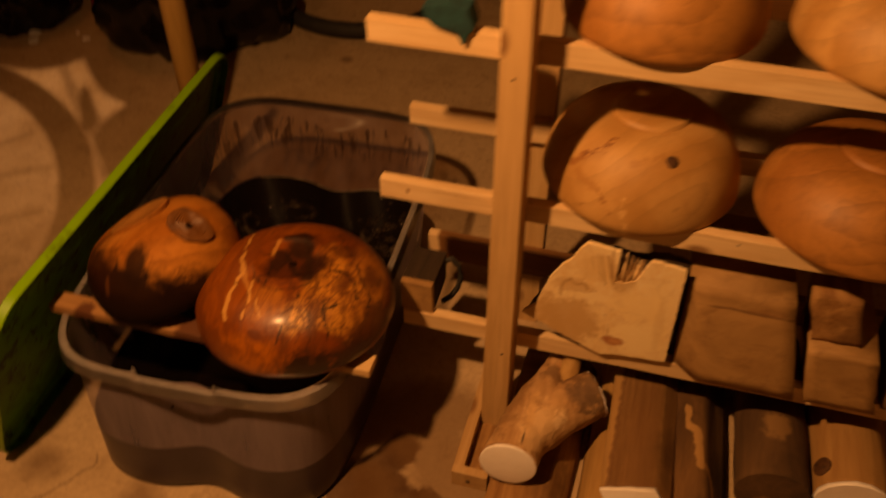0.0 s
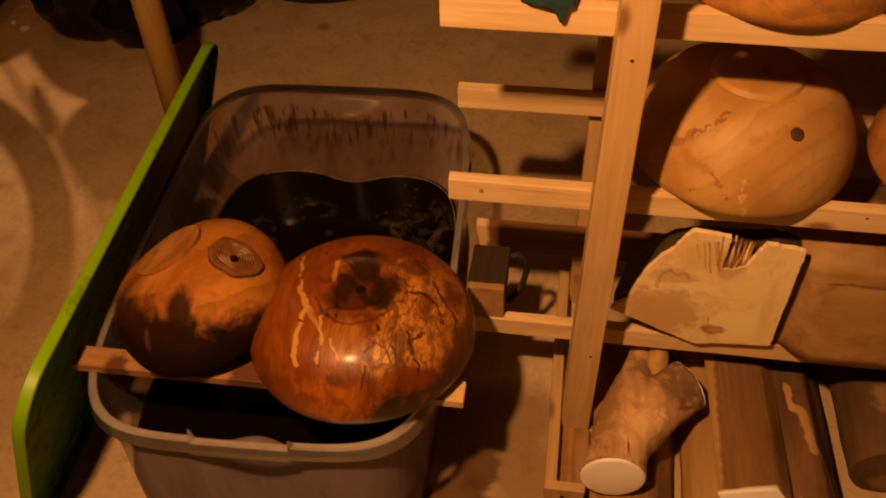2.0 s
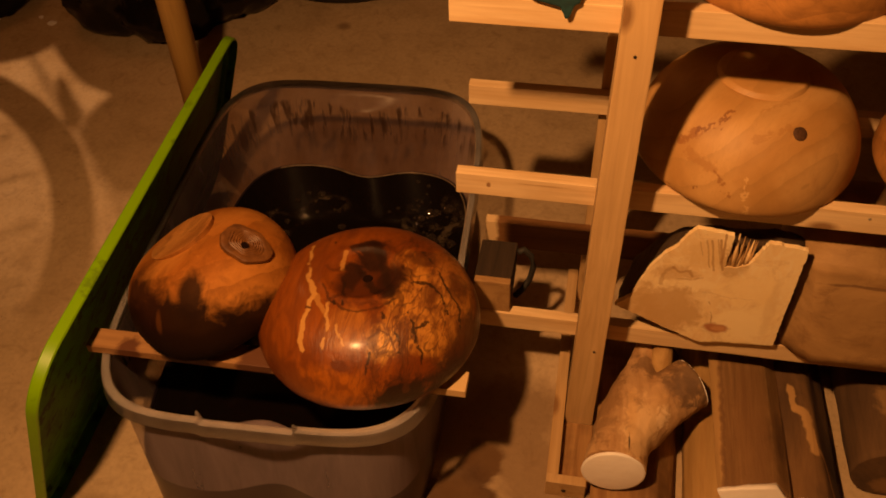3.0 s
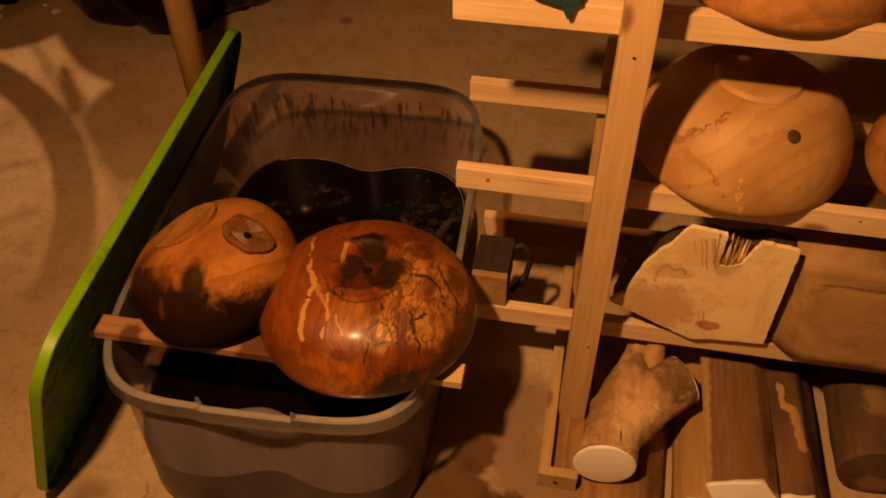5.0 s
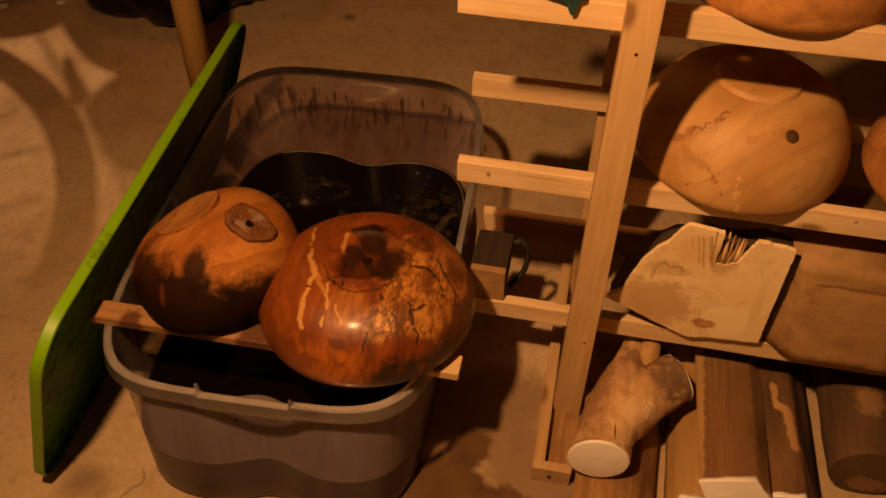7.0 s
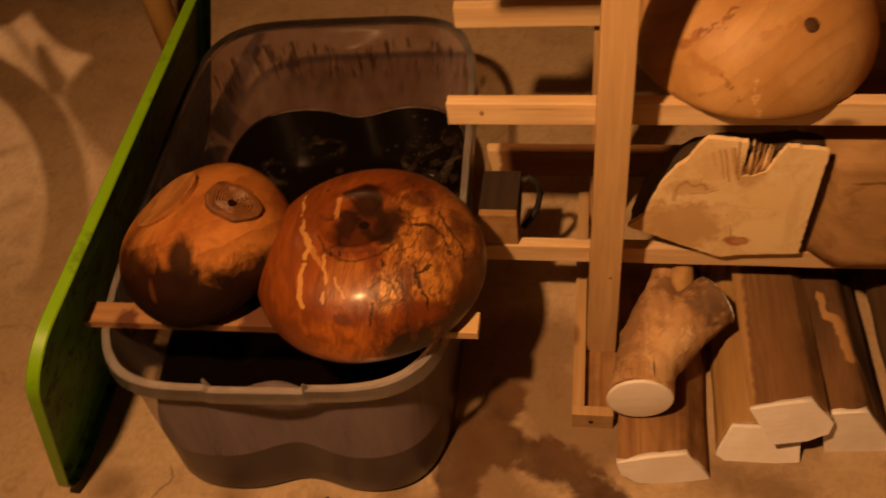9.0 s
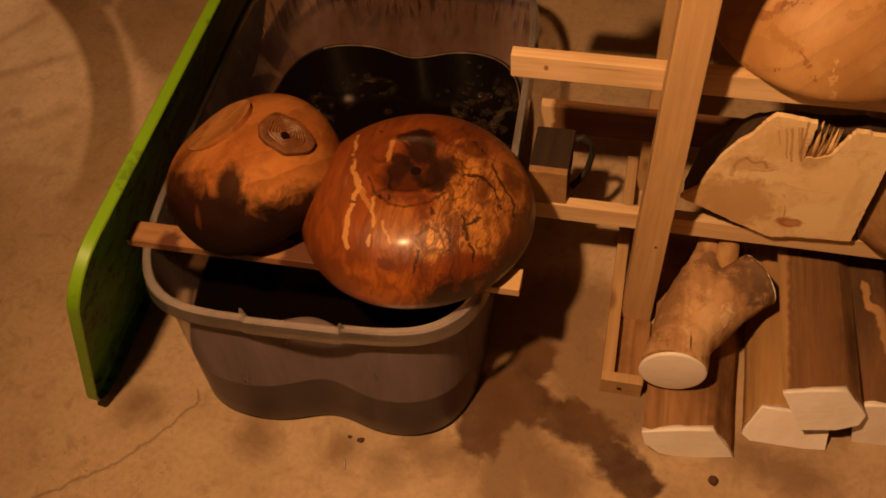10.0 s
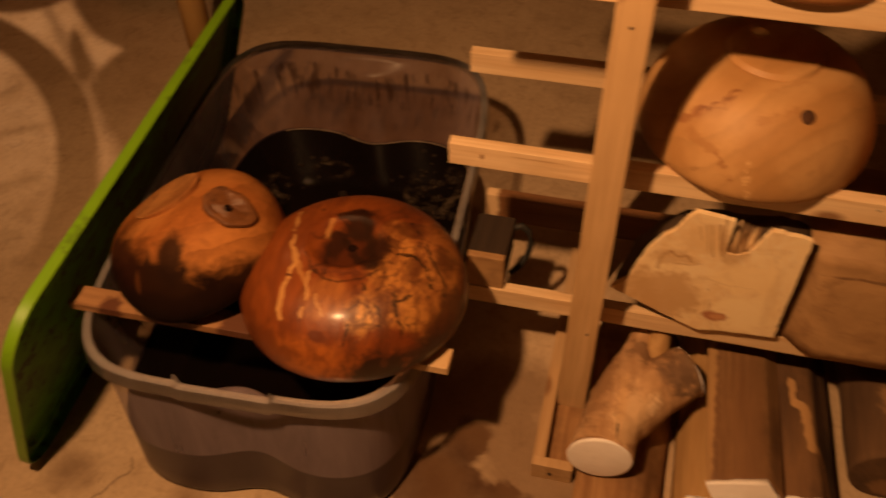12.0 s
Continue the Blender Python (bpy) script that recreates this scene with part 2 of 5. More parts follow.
# Dye stain; its wide low spots also hold the shade under the bowl.
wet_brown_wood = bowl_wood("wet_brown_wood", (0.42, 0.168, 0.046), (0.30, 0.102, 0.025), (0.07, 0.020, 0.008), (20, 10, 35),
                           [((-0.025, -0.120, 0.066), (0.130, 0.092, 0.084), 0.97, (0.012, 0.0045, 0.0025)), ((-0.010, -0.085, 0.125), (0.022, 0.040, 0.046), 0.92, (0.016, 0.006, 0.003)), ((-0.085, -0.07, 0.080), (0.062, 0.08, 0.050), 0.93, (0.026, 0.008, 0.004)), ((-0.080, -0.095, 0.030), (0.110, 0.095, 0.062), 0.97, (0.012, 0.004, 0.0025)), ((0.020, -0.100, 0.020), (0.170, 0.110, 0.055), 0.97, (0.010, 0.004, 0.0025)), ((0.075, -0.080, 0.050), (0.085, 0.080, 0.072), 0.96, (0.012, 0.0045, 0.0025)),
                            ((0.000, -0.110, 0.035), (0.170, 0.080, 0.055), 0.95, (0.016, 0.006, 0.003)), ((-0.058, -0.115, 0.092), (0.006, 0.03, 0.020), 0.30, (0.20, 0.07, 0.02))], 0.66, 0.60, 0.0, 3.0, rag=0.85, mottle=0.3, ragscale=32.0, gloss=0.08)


def spalted():
    """Reddish wood with cream streaks, a gold side full of black veins and dark dye in the recess."""
    n = Nodes("spalted_wood")
    g = n.noise(1.0, 6, 0.62, n.mapped((46, 7, 26), (0, 0, -6)), 1.4)
    big = n.noise(8.0, 5, 0.62, n.mapped((1.4, 0.6, 1.0)), 0.9)
    col = n.mix(n.ramp(big, (0.36, 0.0), (0.64, 1.0)), (0.255, 0.066, 0.013), (0.145, 0.031, 0.007))
    gold = [((0.088, -0.030, 0.108), (0.050, 0.085, 0.050), 0.90, (0.46, 0.195, 0.046)), ((0.050, -0.104, 0.105), (0.024, 0.026, 0.030), 1.0, (0.60, 0.29, 0.078)),
            ((-0.004, -0.095, 0.114), (0.036, 0.036, 0.030), 0.60, (0.42, 0.165, 0.040)), ((0.111, -0.077, 0.091), (0.028, 0.030, 0.040), 0.75, (0.50, 0.22, 0.052)),
            ((-0.010, -0.158, 0.055), (0.070, 0.034, 0.034), 0.75, (0.39, 0.115, 0.020)), ((0.058, 0.040, 0.112), (0.030, 0.035, 0.030), 0.50, (0.42, 0.175, 0.042)), ((0.138, -0.020, 0.078), (0.036, 0.085, 0.040), 0.78, (0.40, 0.165, 0.040)), ((0.115, 0.055, 0.085), (0.040, 0.050, 0.040), 0.60, (0.36, 0.14, 0.035))]
    col = stained(n, col, gold, (0.1, 0.03, 0.01), 1.6, 26.0)
    col = n.mix(n.math("MULTIPLY", n.ramp(g, (0.46, 0.0), (0.62, 1.0)), 0.65), col, (0.125, 0.030, 0.008))
    east = n.put("ShaderNodeSeparateXYZ", Vector=n.coord).outputs[0]
    side = n.fade(n.math("MULTIPLY", east, -1.0), -0.055, -0.005)
    veiny = n.math("MULTIPLY", side, n.ramp(n.noise(9.0, 3, 0.5), (0.36, 0.0), (0.50, 1.0)))
    for sc, level, wide in ((7.0, 0.47, 0.013), (7.0, 0.57, 0.010), (15.0, 0.50, 0.022)):
        c = n.noise(sc, 3, 0.55, n.mapped((1.7, 0.7, 0.8), (0, 0, sc * 3)), 1.3)
        ln = n.fade(n.math("ABSOLUTE", n.math("SUBTRACT", c, level)), wide * 0.3, wide)
        col = n.mix(n.math("MULTIPLY", n.math("MULTIPLY", ln, veiny), 0.62), col, (0.046, 0.014, 0.005))
    mt = n.noise(42.0, 6, 0.72, n.mapped((1.6, 0.7, 0.8)), 1.8)
    col = n.mix(n.math("MULTIPLY", n.math("MULTIPLY", n.ramp(mt, (0.48, 0.0), (0.60, 1.0)), n.math("ADD", n.math("MULTIPLY", side, 0.75), 0.25)), 0.7), col, (0.105, 0.027, 0.007))
    dyed = [((-0.080, -0.140, 0.045), (0.070, 0.034, 0.030), 0.70, (0.125, 0.032, 0.009)), ((0.150, -0.050, 0.050), (0.034, 0.075, 0.030), 0.85, (0.050, 0.014, 0.005)), ((0.130, 0.020, 0.085), (0.022, 0.030, 0.022), 0.75, (0.060, 0.016, 0.005)), ((0.100, -0.010, 0.108), (0.016, 0.026, 0.018), 0.65, (0.075, 0.020, 0.006)), ((0.075, 0.060, 0.100), (0.026, 0.026, 0.026), 0.7, (0.060, 0.016, 0.005)),
            ((0.004, -0.010, 0.106), (0.062, 0.060, 0.022), 0.90, (0.066, 0.016, 0.005)), ((-0.020, 0.010, 0.104), (0.018, 0.050, 0.022), 0.88, (0.026, 0.008, 0.0035)), ((0.002, 0.052, 0.102), (0.028, 0.042, 0.030), 0.94, (0.022, 0.007, 0.003)),
            ((0.038, 0.000, 0.108), (0.024, 0.040, 0.030), 0.92, (0.028, 0.008, 0.0035)), ((0.080, -0.139, 0.042), (0.062, 0.032, 0.028), 0.95, (0.018, 0.008, 0.004)),
            ((0.135, -0.095, 0.034), (0.045, 0.045, 0.028), 0.90, (0.034, 0.012, 0.005)), ((-0.002, -0.138, 0.089), (0.014, 0.008, 0.010), 0.9, (0.11, 0.026, 0.008))]
    col = stained(n, col, dyed, (0.1, 0.03, 0.01), 2.0, 34.0)
    cream = (0.52, 0.265, 0.085)
    col = strokes(n, col, [(((-0.099, 0.070, 0.092), (-0.082, -0.009, 0.110), (-0.063, -0.039, 0.114)), 0.0046, 0.8, cream), (((-0.063, -0.039, 0.114), (-0.069, -0.085, 0.107), (-0.068, -0.106, 0.098), (-0.062, -0.121, 0.090)), 0.0052, 0.88, cream),
                           (((-0.063, -0.039, 0.114), (-0.036, -0.074, 0.116)), 0.0050, 0.6, (0.46, 0.22, 0.065)), (((-0.038, -0.056, 0.117), (-0.031, -0.093, 0.113), (-0.032, -0.122, 0.099)), 0.0030, 0.8, cream),
                           (((-0.019, -0.092, 0.114), (-0.003, -0.114, 0.106)), 0.0026, 0.7, cream), (((-0.042, 0.054, 0.105), (-0.038, 0.015, 0.103)), 0.0042, 0.65, (0.48, 0.23, 0.068))], 0.017, 48.0)
    black = (0.020, 0.007, 0.003)
    col = strokes(n, col, [(((-0.062, 0.076, 0.101), (-0.054, 0.018, 0.102), (-0.043, -0.019, 0.107), (-0.029, -0.055, 0.118)), 0.0030, 0.9, black), (((-0.034, 0.016, 0.103), (-0.018, -0.054, 0.118)), 0.0028, 0.85, black),
                           (((-0.033, 0.065, 0.107), (-0.006, 0.082, 0.105), (0.019, 0.041, 0.103), (0.042, -0.019, 0.119)), 0.0080, 0.85, black), (((-0.008, 0.017, 0.104), (0.019, -0.020, 0.109), (0.044, -0.028, 0.119)), 0.0080, 0.85, black)], 0.014, 46.0)
    col = strokes(n, col, [(((0.041, -0.062, 0.119), (0.068, -0.089, 0.107), (0.073, -0.108, 0.094)), 0.0029, 0.85, black), (((0.078, -0.051, 0.114), (0.091, -0.083, 0.100), (0.104, -0.104, 0.078), (0.105, -0.126, 0.031)), 0.0029, 0.85, black),
                           (((0.073, 0.074, 0.103), (0.108, 0.032, 0.103), (0.122, 0.006, 0.099), (0.138, -0.009, 0.087), (0.146, -0.035, 0.075)), 0.0026, 0.9, black), (((0.070, 0.001, 0.115), (0.095, 0.007, 0.110), (0.116, -0.007, 0.103), (0.127, -0.030, 0.094)), 0.0030, 0.9, black),
                           (((0.090, -0.070, 0.105), (0.107, -0.056, 0.101)), 0.0026, 0.9, black)], 0.020, 64.0)
    col = strokes(n, col, [(((0.035, -0.120, 0.100), (0.032, -0.141, 0.081)), 0.0026, 0.8, black), (((0.032, -0.102, 0.110), (0.043, -0.089, 0.113), (0.058, -0.092, 0.109), (0.066, -0.108, 0.098)), 0.0026, 0.8, (0.10, 0.028, 0.008)),
                           (((-0.069, -0.062, 0.112), (-0.061, -0.064, 0.113)), 0.0030, 0.9, (0.09, 0.026, 0.009)), (((-0.056, -0.019, 0.115), (-0.035, -0.051, 0.117), (-0.014, -0.063, 0.119), (0.009, -0.065, 0.119), (0.035, -0.054, 0.119), (0.053, -0.036, 0.119)), 0.0024, 0.6, black)], 0.012, 60.0)
    band = (0.095, 0.026, 0.007)
    col = strokes(n, col, [(((0.030, -0.060, 0.119), (0.040, -0.110, 0.105), (0.045, -0.150, 0.060)), 0.0075, 0.5, band), (((0.060, -0.050, 0.117), (0.078, -0.100, 0.098), (0.086, -0.135, 0.050)), 0.0080, 0.5, band),
                           (((0.102, -0.015, 0.108), (0.116, -0.070, 0.090), (0.122, -0.105, 0.055)), 0.0070, 0.5, band), (((0.128, 0.030, 0.090), (0.146, -0.020, 0.076), (0.150, -0.065, 0.050)), 0.0075, 0.55, band)], 0.034, 70.0)
    fine = n.noise(1.0, 5, 0.7, n.mapped((150, 34, 70)), 1.5)
    return n.done(col, n.ramp(mt, (0.3, 0.32), (0.7, 0.50)), n.bump(n.math("ADD", fine, n.math("MULTIPLY", mt, 2.5)), 0.30, 0.0014), Coat_Weight=0.22, Coat_Roughness=0.20, Specular_IOR_Level=0.35)


spalted_wood = spalted()
BLOND = ((0.56, 0.325, 0.135), (0.44, 0.23, 0.082), (0.30, 0.12, 0.038), (0, 25, 40), (), 0.66, 0.5, 0.0, 3.5, (1, 0.5, 0.5), 0.3)
blond_wood = bowl_wood("blond_wood", *BLOND, mottle=0.25)
marked_blond_wood = bowl_wood("marked_blond_wood", *BLOND, veins=[
    (((-0.0990, -0.0973, 0.081), (-0.0811, -0.0979, 0.0978)), 0.0075, 0.75, (0.27, 0.10, 0.03)), (((-0.0811, -0.0979, 0.0978), (-0.0534, -0.0963, 0.1138), (-0.0382, -0.0812, 0.124)), 0.0042, 0.8, (0.20, 0.07, 0.02)),
    (((-0.090, -0.112, 0.0713), (-0.0543, -0.1367, 0.0653)), 0.0095, 0.55, (0.34, 0.15, 0.045)), (((-0.0543, -0.1367, 0.0653), (-0.0312, -0.1526, 0.0356)), 0.0034, 0.7, (0.26, 0.10, 0.03)),
    (((-0.0163, -0.1477, 0.0622), (-0.0047, -0.1563, 0.0089)), 0.0040, 0.6, (0.72, 0.46, 0.22)), (((-0.0120, -0.1188, 0.1068), (0.0335, -0.1006, 0.1161)), 0.0060, 0.55, (0.36, 0.17, 0.055)),
    (((-0.0047, -0.0806, 0.1258), (0.0450, -0.0500, 0.1300)), 0.0030, 0.5, (0.38, 0.18, 0.06)), (((-0.0772, -0.1360, 0.0312), (-0.0735, -0.1372, 0.0310)), 0.0024, 0.85, (0.20, 0.07, 0.02)),
    (((-0.1080, -0.1130, 0.0113), (-0.1040, -0.1160, 0.0130)), 0.0022, 0.8, (0.22, 0.08, 0.02))])
tan_wood = bowl_wood("tan_wood", (0.44, 0.20, 0.065), (0.34, 0.14, 0.042), (0.18, 0.065, 0.02), (30, 0, 70), (), 0.60, 0.5, 0.0, 2.5, mottle=0.35)


def log_material(name, light, dark, across=18.0, axis=1, gate=0.5, rough=0.8, bare=(), spots=()):
    """Wood or bark grained along axis. bare: strips where the bark has come off; spots: paler or darker patches."""
    n = Nodes(name)
    st = [across] * 3
    st[axis] = 2.0
    g = n.noise(1.6, 6, 0.65, n.mapped(st), 0.6)
    big = n.noise(6.0, 4, 0.6)
    st2 = [120] * 3
    st2[axis] = 10
    fine = n.noise(1.0, 4, 0.6, n.mapped(st2))
    col = n.mix(n.ramp(g, (0.35, 0.0), (0.65, 1.0)), light, dark)
    col = n.mix(n.ramp(big, (gate, 0.0), (gate + 0.15, 0.75)), col, (dark[0] * 0.45, dark[1] * 0.42, dark[2] * 0.4))
    col = n.mix(n.math("MULTIPLY", n.ramp(fine, (0.5, 0.0), (0.8, 1.0)), 0.4), col, (dark[0] * 0.6, dark[1] * 0.55, dark[2] * 0.5))
    if spots:
        col = stained(n, col, spots, dark, 1.8, 30.0)
    if bare:
        col = strokes(n, col, bare, 0.014, 60.0)
    return n.done(col, rough, n.bump(n.math("ADD", g, n.math("MULTIPLY", fine, 0.6)), 0.7, 0.003))


split_wood = log_material("split_wood", (0.42, 0.235, 0.10), (0.22, 0.10, 0.036), 26.0)
pale_split = log_material("pale_split_wood", (0.50, 0.31, 0.13), (0.36, 0.20, 0.075), gate=0.62)
dark_split = log_material("dark_split_wood", (0.17, 0.09, 0.04), (0.10, 0.047, 0.02))
grey_split = log_material("grey_split_wood", (0.29, 0.155, 0.066), (0.165, 0.080, 0.032), 22.0, gate=0.54, bare=[
    (((-0.073, 0.10, 0.062), (-0.073, -0.25, 0.062)), 0.0085, 0.75, (0.42, 0.25, 0.105)), (((-0.062, 0.10, 0.062), (-0.060, -0.25, 0.062)), 0.0030, 0.5, (0.12, 0.055, 0.024)),
    (((0.020, 0.10, 0.062), (0.030, -0.20, 0.062)), 0.0120, 0.35, (0.34, 0.20, 0.09))], spots=[((-0.015, -0.07, 0.062), (0.035, 0.16, 0.03), 0.45, (0.17, 0.078, 0.030))])
bark = log_material("bark", (0.10, 0.06, 0.032), (0.05, 0.028, 0.016), 30.0, gate=0.55, rough=0.9)
black_bark = log_material("black_bark", (0.045, 0.025, 0.014), (0.022, 0.012, 0.007), 30.0, gate=0.55, rough=0.95)
patchy_bark = log_material("patchy_bark", (0.135, 0.072, 0.034), (0.060, 0.030, 0.015), 8.0, gate=0.52, rough=0.9, spots=[((-0.006, -0.076, 0.124), (0.026, 0.032, 0.020), 0.75, (0.30, 0.17, 0.075)), ((0.010, -0.185, 0.030), (0.045, 0.030, 0.022), 0.7, (0.28, 0.15, 0.065))])
BARE = (0.47, 0.27, 0.115)
flaky_bark = log_material("flaky_bark", (0.185, 0.094, 0.040), (0.07, 0.034, 0.016), 9.0, gate=0.50, rough=0.9, bare=[
    (((-0.038, 0.016, 0.091), (-0.036, -0.009, 0.091), (-0.032, -0.026, 0.091)), 0.0072, 0.9, BARE), (((-0.032, -0.026, 0.091), (-0.018, -0.034, 0.092), (-0.014, -0.062, 0.092), (-0.010, -0.089, 0.092), (-0.006, -0.108, 0.092)), 0.0095, 0.92, BARE),
    (((0.004, -0.100, 0.082), (0.016, -0.120, 0.066), (0.018, -0.145, 0.062), (0.027, -0.180, 0.053)), 0.0070, 0.85, (0.40, 0.22, 0.09))])
tan_log = log_material("tan_log", (0.47, 0.28, 0.12), (0.33, 0.175, 0.068), 10.0, gate=0.58)


def limb_wood():
    n = Nodes("peeled_limb")
    g = n.noise(1.6, 6, 0.65, n.mapped((16, 3, 16), (0, 0, -14)), 0.8)
    col = n.mix(n.ramp(g, (0.35, 0.0), (0.65, 1.0)), (0.55, 0.335, 0.175), (0.33, 0.175, 0.078))
    fl = n.noise(30, 5, 0.65, None, 0.8)
    col = stained(n, col, [((0.075, 0.065, 0.09), (0.055, 0.060, 0.07), 0.85, (0.16, 0.095, 0.055)), ((0.00, 0.07, 0.09), (0.05, 0.025, 0.05), 0.7, (0.17, 0.09, 0.045)), ((-0.075, 0.00, 0.07), (0.028, 0.12, 0.05), 0.75, (0.24, 0.125, 0.055)),
                           ((0.050, 0.025, 0.095), (0.040, 0.030, 0.040), 0.80, (0.15, 0.085, 0.048)), ((-0.012, -0.070, 0.105), (0.040, 0.070, 0.045), 0.88, (0.66, 0.44, 0.245)), ((0.010, -0.008, 0.10), (0.020, 0.030, 0.03), 0.55, (0.52, 0.31, 0.15)), ((0.020, -0.035, 0.10), (0.015, 0.028, 0.03), 0.92, (0.76, 0.54, 0.33)), ((-0.035, -0.035, 0.10), (0.010, 0.045, 0.04), 0.6, (0.60, 0.36, 0.17)), ((-0.038, -0.095, 0.10), (0.0015, 0.017, 0.03), 0.9, (0.03, 0.014, 0.008))], (0.15, 0.08, 0.04), 2.4, 58.0)
    col = n.mix(n.math("MULTIPLY", n.ramp(fl, (0.63, 0.0), (0.68, 1.0)), 0.4), col, (0.17, 0.085, 0.036))
    return n.done(col, 0.8, n.bump(n.math("ADD", g, fl), 0.55, 0.003))


peeled_limb = limb_wood()


def block_wood():
    n = Nodes("board_wood")
    a = n.noise(5.0, 6, 0.65, n.mapped((0.6, 1, 1.6)), 0.8)
    f = n.noise(1.0, 5, 0.65, n.mapped((14, 60, 60)), 0.6)
    col = n.mix(n.ramp(a, (0.35, 0.0), (0.68, 1.0)), (0.43, 0.255, 0.115), (0.25, 0.135, 0.055))
    col = n.mix(n.math("MULTIPLY", n.ramp(n.noise(24, 6, 0.7, None, 0.8), (0.52, 0.0), (0.66, 1.0)), 0.5), col, (0.19, 0.095, 0.04))
    col = n.mix(n.math("MULTIPLY", n.ramp(f, (0.5, 0.0), (0.72, 1.0)), 0.35), col, (0.24, 0.12, 0.05))
    # The level dark bands put the upper rail's shade into the colour.
    col = stained(n, col, [((0.01, -0.10, 0.166), (0.10, 0.06, 0.004), 0.75, (0.15, 0.07, 0.03)), ((0.04, -0.10, 0.172), (0.045, 0.06, 0.010), 0.5, (0.22, 0.10, 0.04)), ((-0.085, -0.11, 0.12), (0.02, 0.05, 0.12), 0.5, (0.50, 0.31, 0.15)), ((0.03, -0.11, 0.06), (0.05, 0.05, 0.03), 0.4, (0.26, 0.135, 0.055))], (0.2, 0.1, 0.04), 1.2, 40.0)
    return n.done(col, 0.75, n.bump(n.math("ADD", a, f), 0.4, 0.002))


board_wood = block_wood()


def wax():
    n = Nodes("white_end_wax")
    a = n.noise(16, 5, 0.6)
    f = n.noise(1.0, 3, 0.5, n.mapped((40, 40, 150), (0, 20, 0)))
    col = n.mix(n.ramp(a, (0.4, 0.0), (0.75, 1.0)), (0.95, 0.90, 0.89), (0.85, 0.78, 0.74))
    return n.done(col, 0.55, n.bump(n.math("ADD", a, f), 0.4, 0.002))


white_wax = wax()


def chalky():
    n = Nodes("rough_sawn_end")
    a = n.noise(9, 6, 0.62, None, 0.8)
    f = n.noise(1.0, 5, 0.7, n.mapped((55, 22, 26)), 2.0)
    k = n.noise(26, 6, 0.7, None, 1.5)
    col = n.mix(n.ramp(a, (0.36, 0.0), (0.66, 1.0)), (0.95, 0.75, 0.45), (0.82, 0.58, 0.31))
    col = n.mix(n.math("MULTIPLY", n.ramp(f, (0.48, 0.0), (0.70, 1.0)), 0.45), col, (0.97, 0.86, 0.64))
    col = n.mix(n.math("MULTIPLY", n.ramp(k, (0.54, 0.0), (0.70, 1.0)), 0.40), col, (0.56, 0.34, 0.15))
    col = stained(n, col, [((-0.060, -0.11, 0.075), (0.062, 0.05, 0.062), 0.75, (0.54, 0.32, 0.14)), ((-0.105, -0.11, 0.060), (0.040, 0.05, 0.060), 0.6, (0.58, 0.36, 0.165)), ((-0.060, -0.11, 0.160), (0.034, 0.05, 0.020), 0.5, (0.52, 0.30, 0.13)), ((-0.025, -0.11, 0.205), (0.032, 0.05, 0.036), 0.45, (0.68, 0.44, 0.20)), ((-0.022, -0.11, 0.142), (0.026, 0.05, 0.010), 0.7, (0.93, 0.74, 0.46)),
                           ((0.02, -0.11, 0.20), (0.022, 0.05, 0.045), 0.55, (0.46, 0.27, 0.12)),
                           ((0.060, -0.11, 0.060), (0.050, 0.05, 0.050), 0.85, (0.98, 0.79, 0.48)), ((0.055, -0.11, 0.135), (0.050, 0.05, 0.040), 0.7, (0.96, 0.74, 0.42)), ((0.092, -0.11, 0.100), (0.010, 0.05, 0.070), 0.35, (0.70, 0.48, 0.25)),
                           ((0.020, -0.11, 0.0405), (0.022, 0.05, 0.013), 0.9, (0.40, 0.14, 0.06)), ((0.024, -0.11, 0.041), (0.012, 0.05, 0.007), 0.8, (0.62, 0.32, 0.15))], (0.3, 0.15, 0.06), 1.8, 34.0)
    swirl, streak = (0.40, 0.21, 0.08), (0.38, 0.20, 0.08)
    col = strokes(n, col, [(((-0.001, -0.114, 0.103), (0.008, -0.114, 0.072), (0.011, -0.114, 0.052)), 0.0016, 0.65, (0.36, 0.17, 0.06)), (((-0.080, -0.114, 0.134), (-0.077, -0.114, 0.162), (-0.066, -0.114, 0.174)), 0.0040, 0.45, swirl), (((-0.066, -0.114, 0.174), (-0.055, -0.114, 0.164), (-0.042, -0.114, 0.167), (-0.036, -0.114, 0.158)), 0.0030, 0.6, swirl),
                           (((-0.058, -0.114, 0.150), (-0.036, -0.114, 0.149), (-0.020, -0.114, 0.156)), 0.0020, 0.4, swirl), (((-0.004, -0.114, 0.125), (0.030, -0.114, 0.116), (0.060, -0.114, 0.118)), 0.0016, 0.3, (0.60, 0.38, 0.18))], 0.012, 40.0)
    col = strokes(n, col, [(((xa, -0.114, za), (xb, -0.114, zb)), w, k, streak) for xa, za, xb, zb, w, k in ((-0.027, 0.236, -0.014, 0.180, 0.0016, 0.5), (-0.020, 0.237, -0.007, 0.175, 0.0020, 0.6), (-0.013, 0.240, 0.000, 0.190, 0.0014, 0.5), (-0.009, 0.240, 0.005, 0.178, 0.0022, 0.7), (-0.003, 0.251, 0.001, 0.194, 0.0020, 0.75), (-0.036, 0.232, -0.028, 0.205, 0.0012, 0.4))], 0.005, 50.0)
    return n.done(col, 0.8, n.bump(n.math("ADD", a, n.math("ADD", n.math("MULTIPLY", f, 0.4), n.math("MULTIPLY", k, 0.5))), 0.4, 0.002))


sawn_end = chalky()


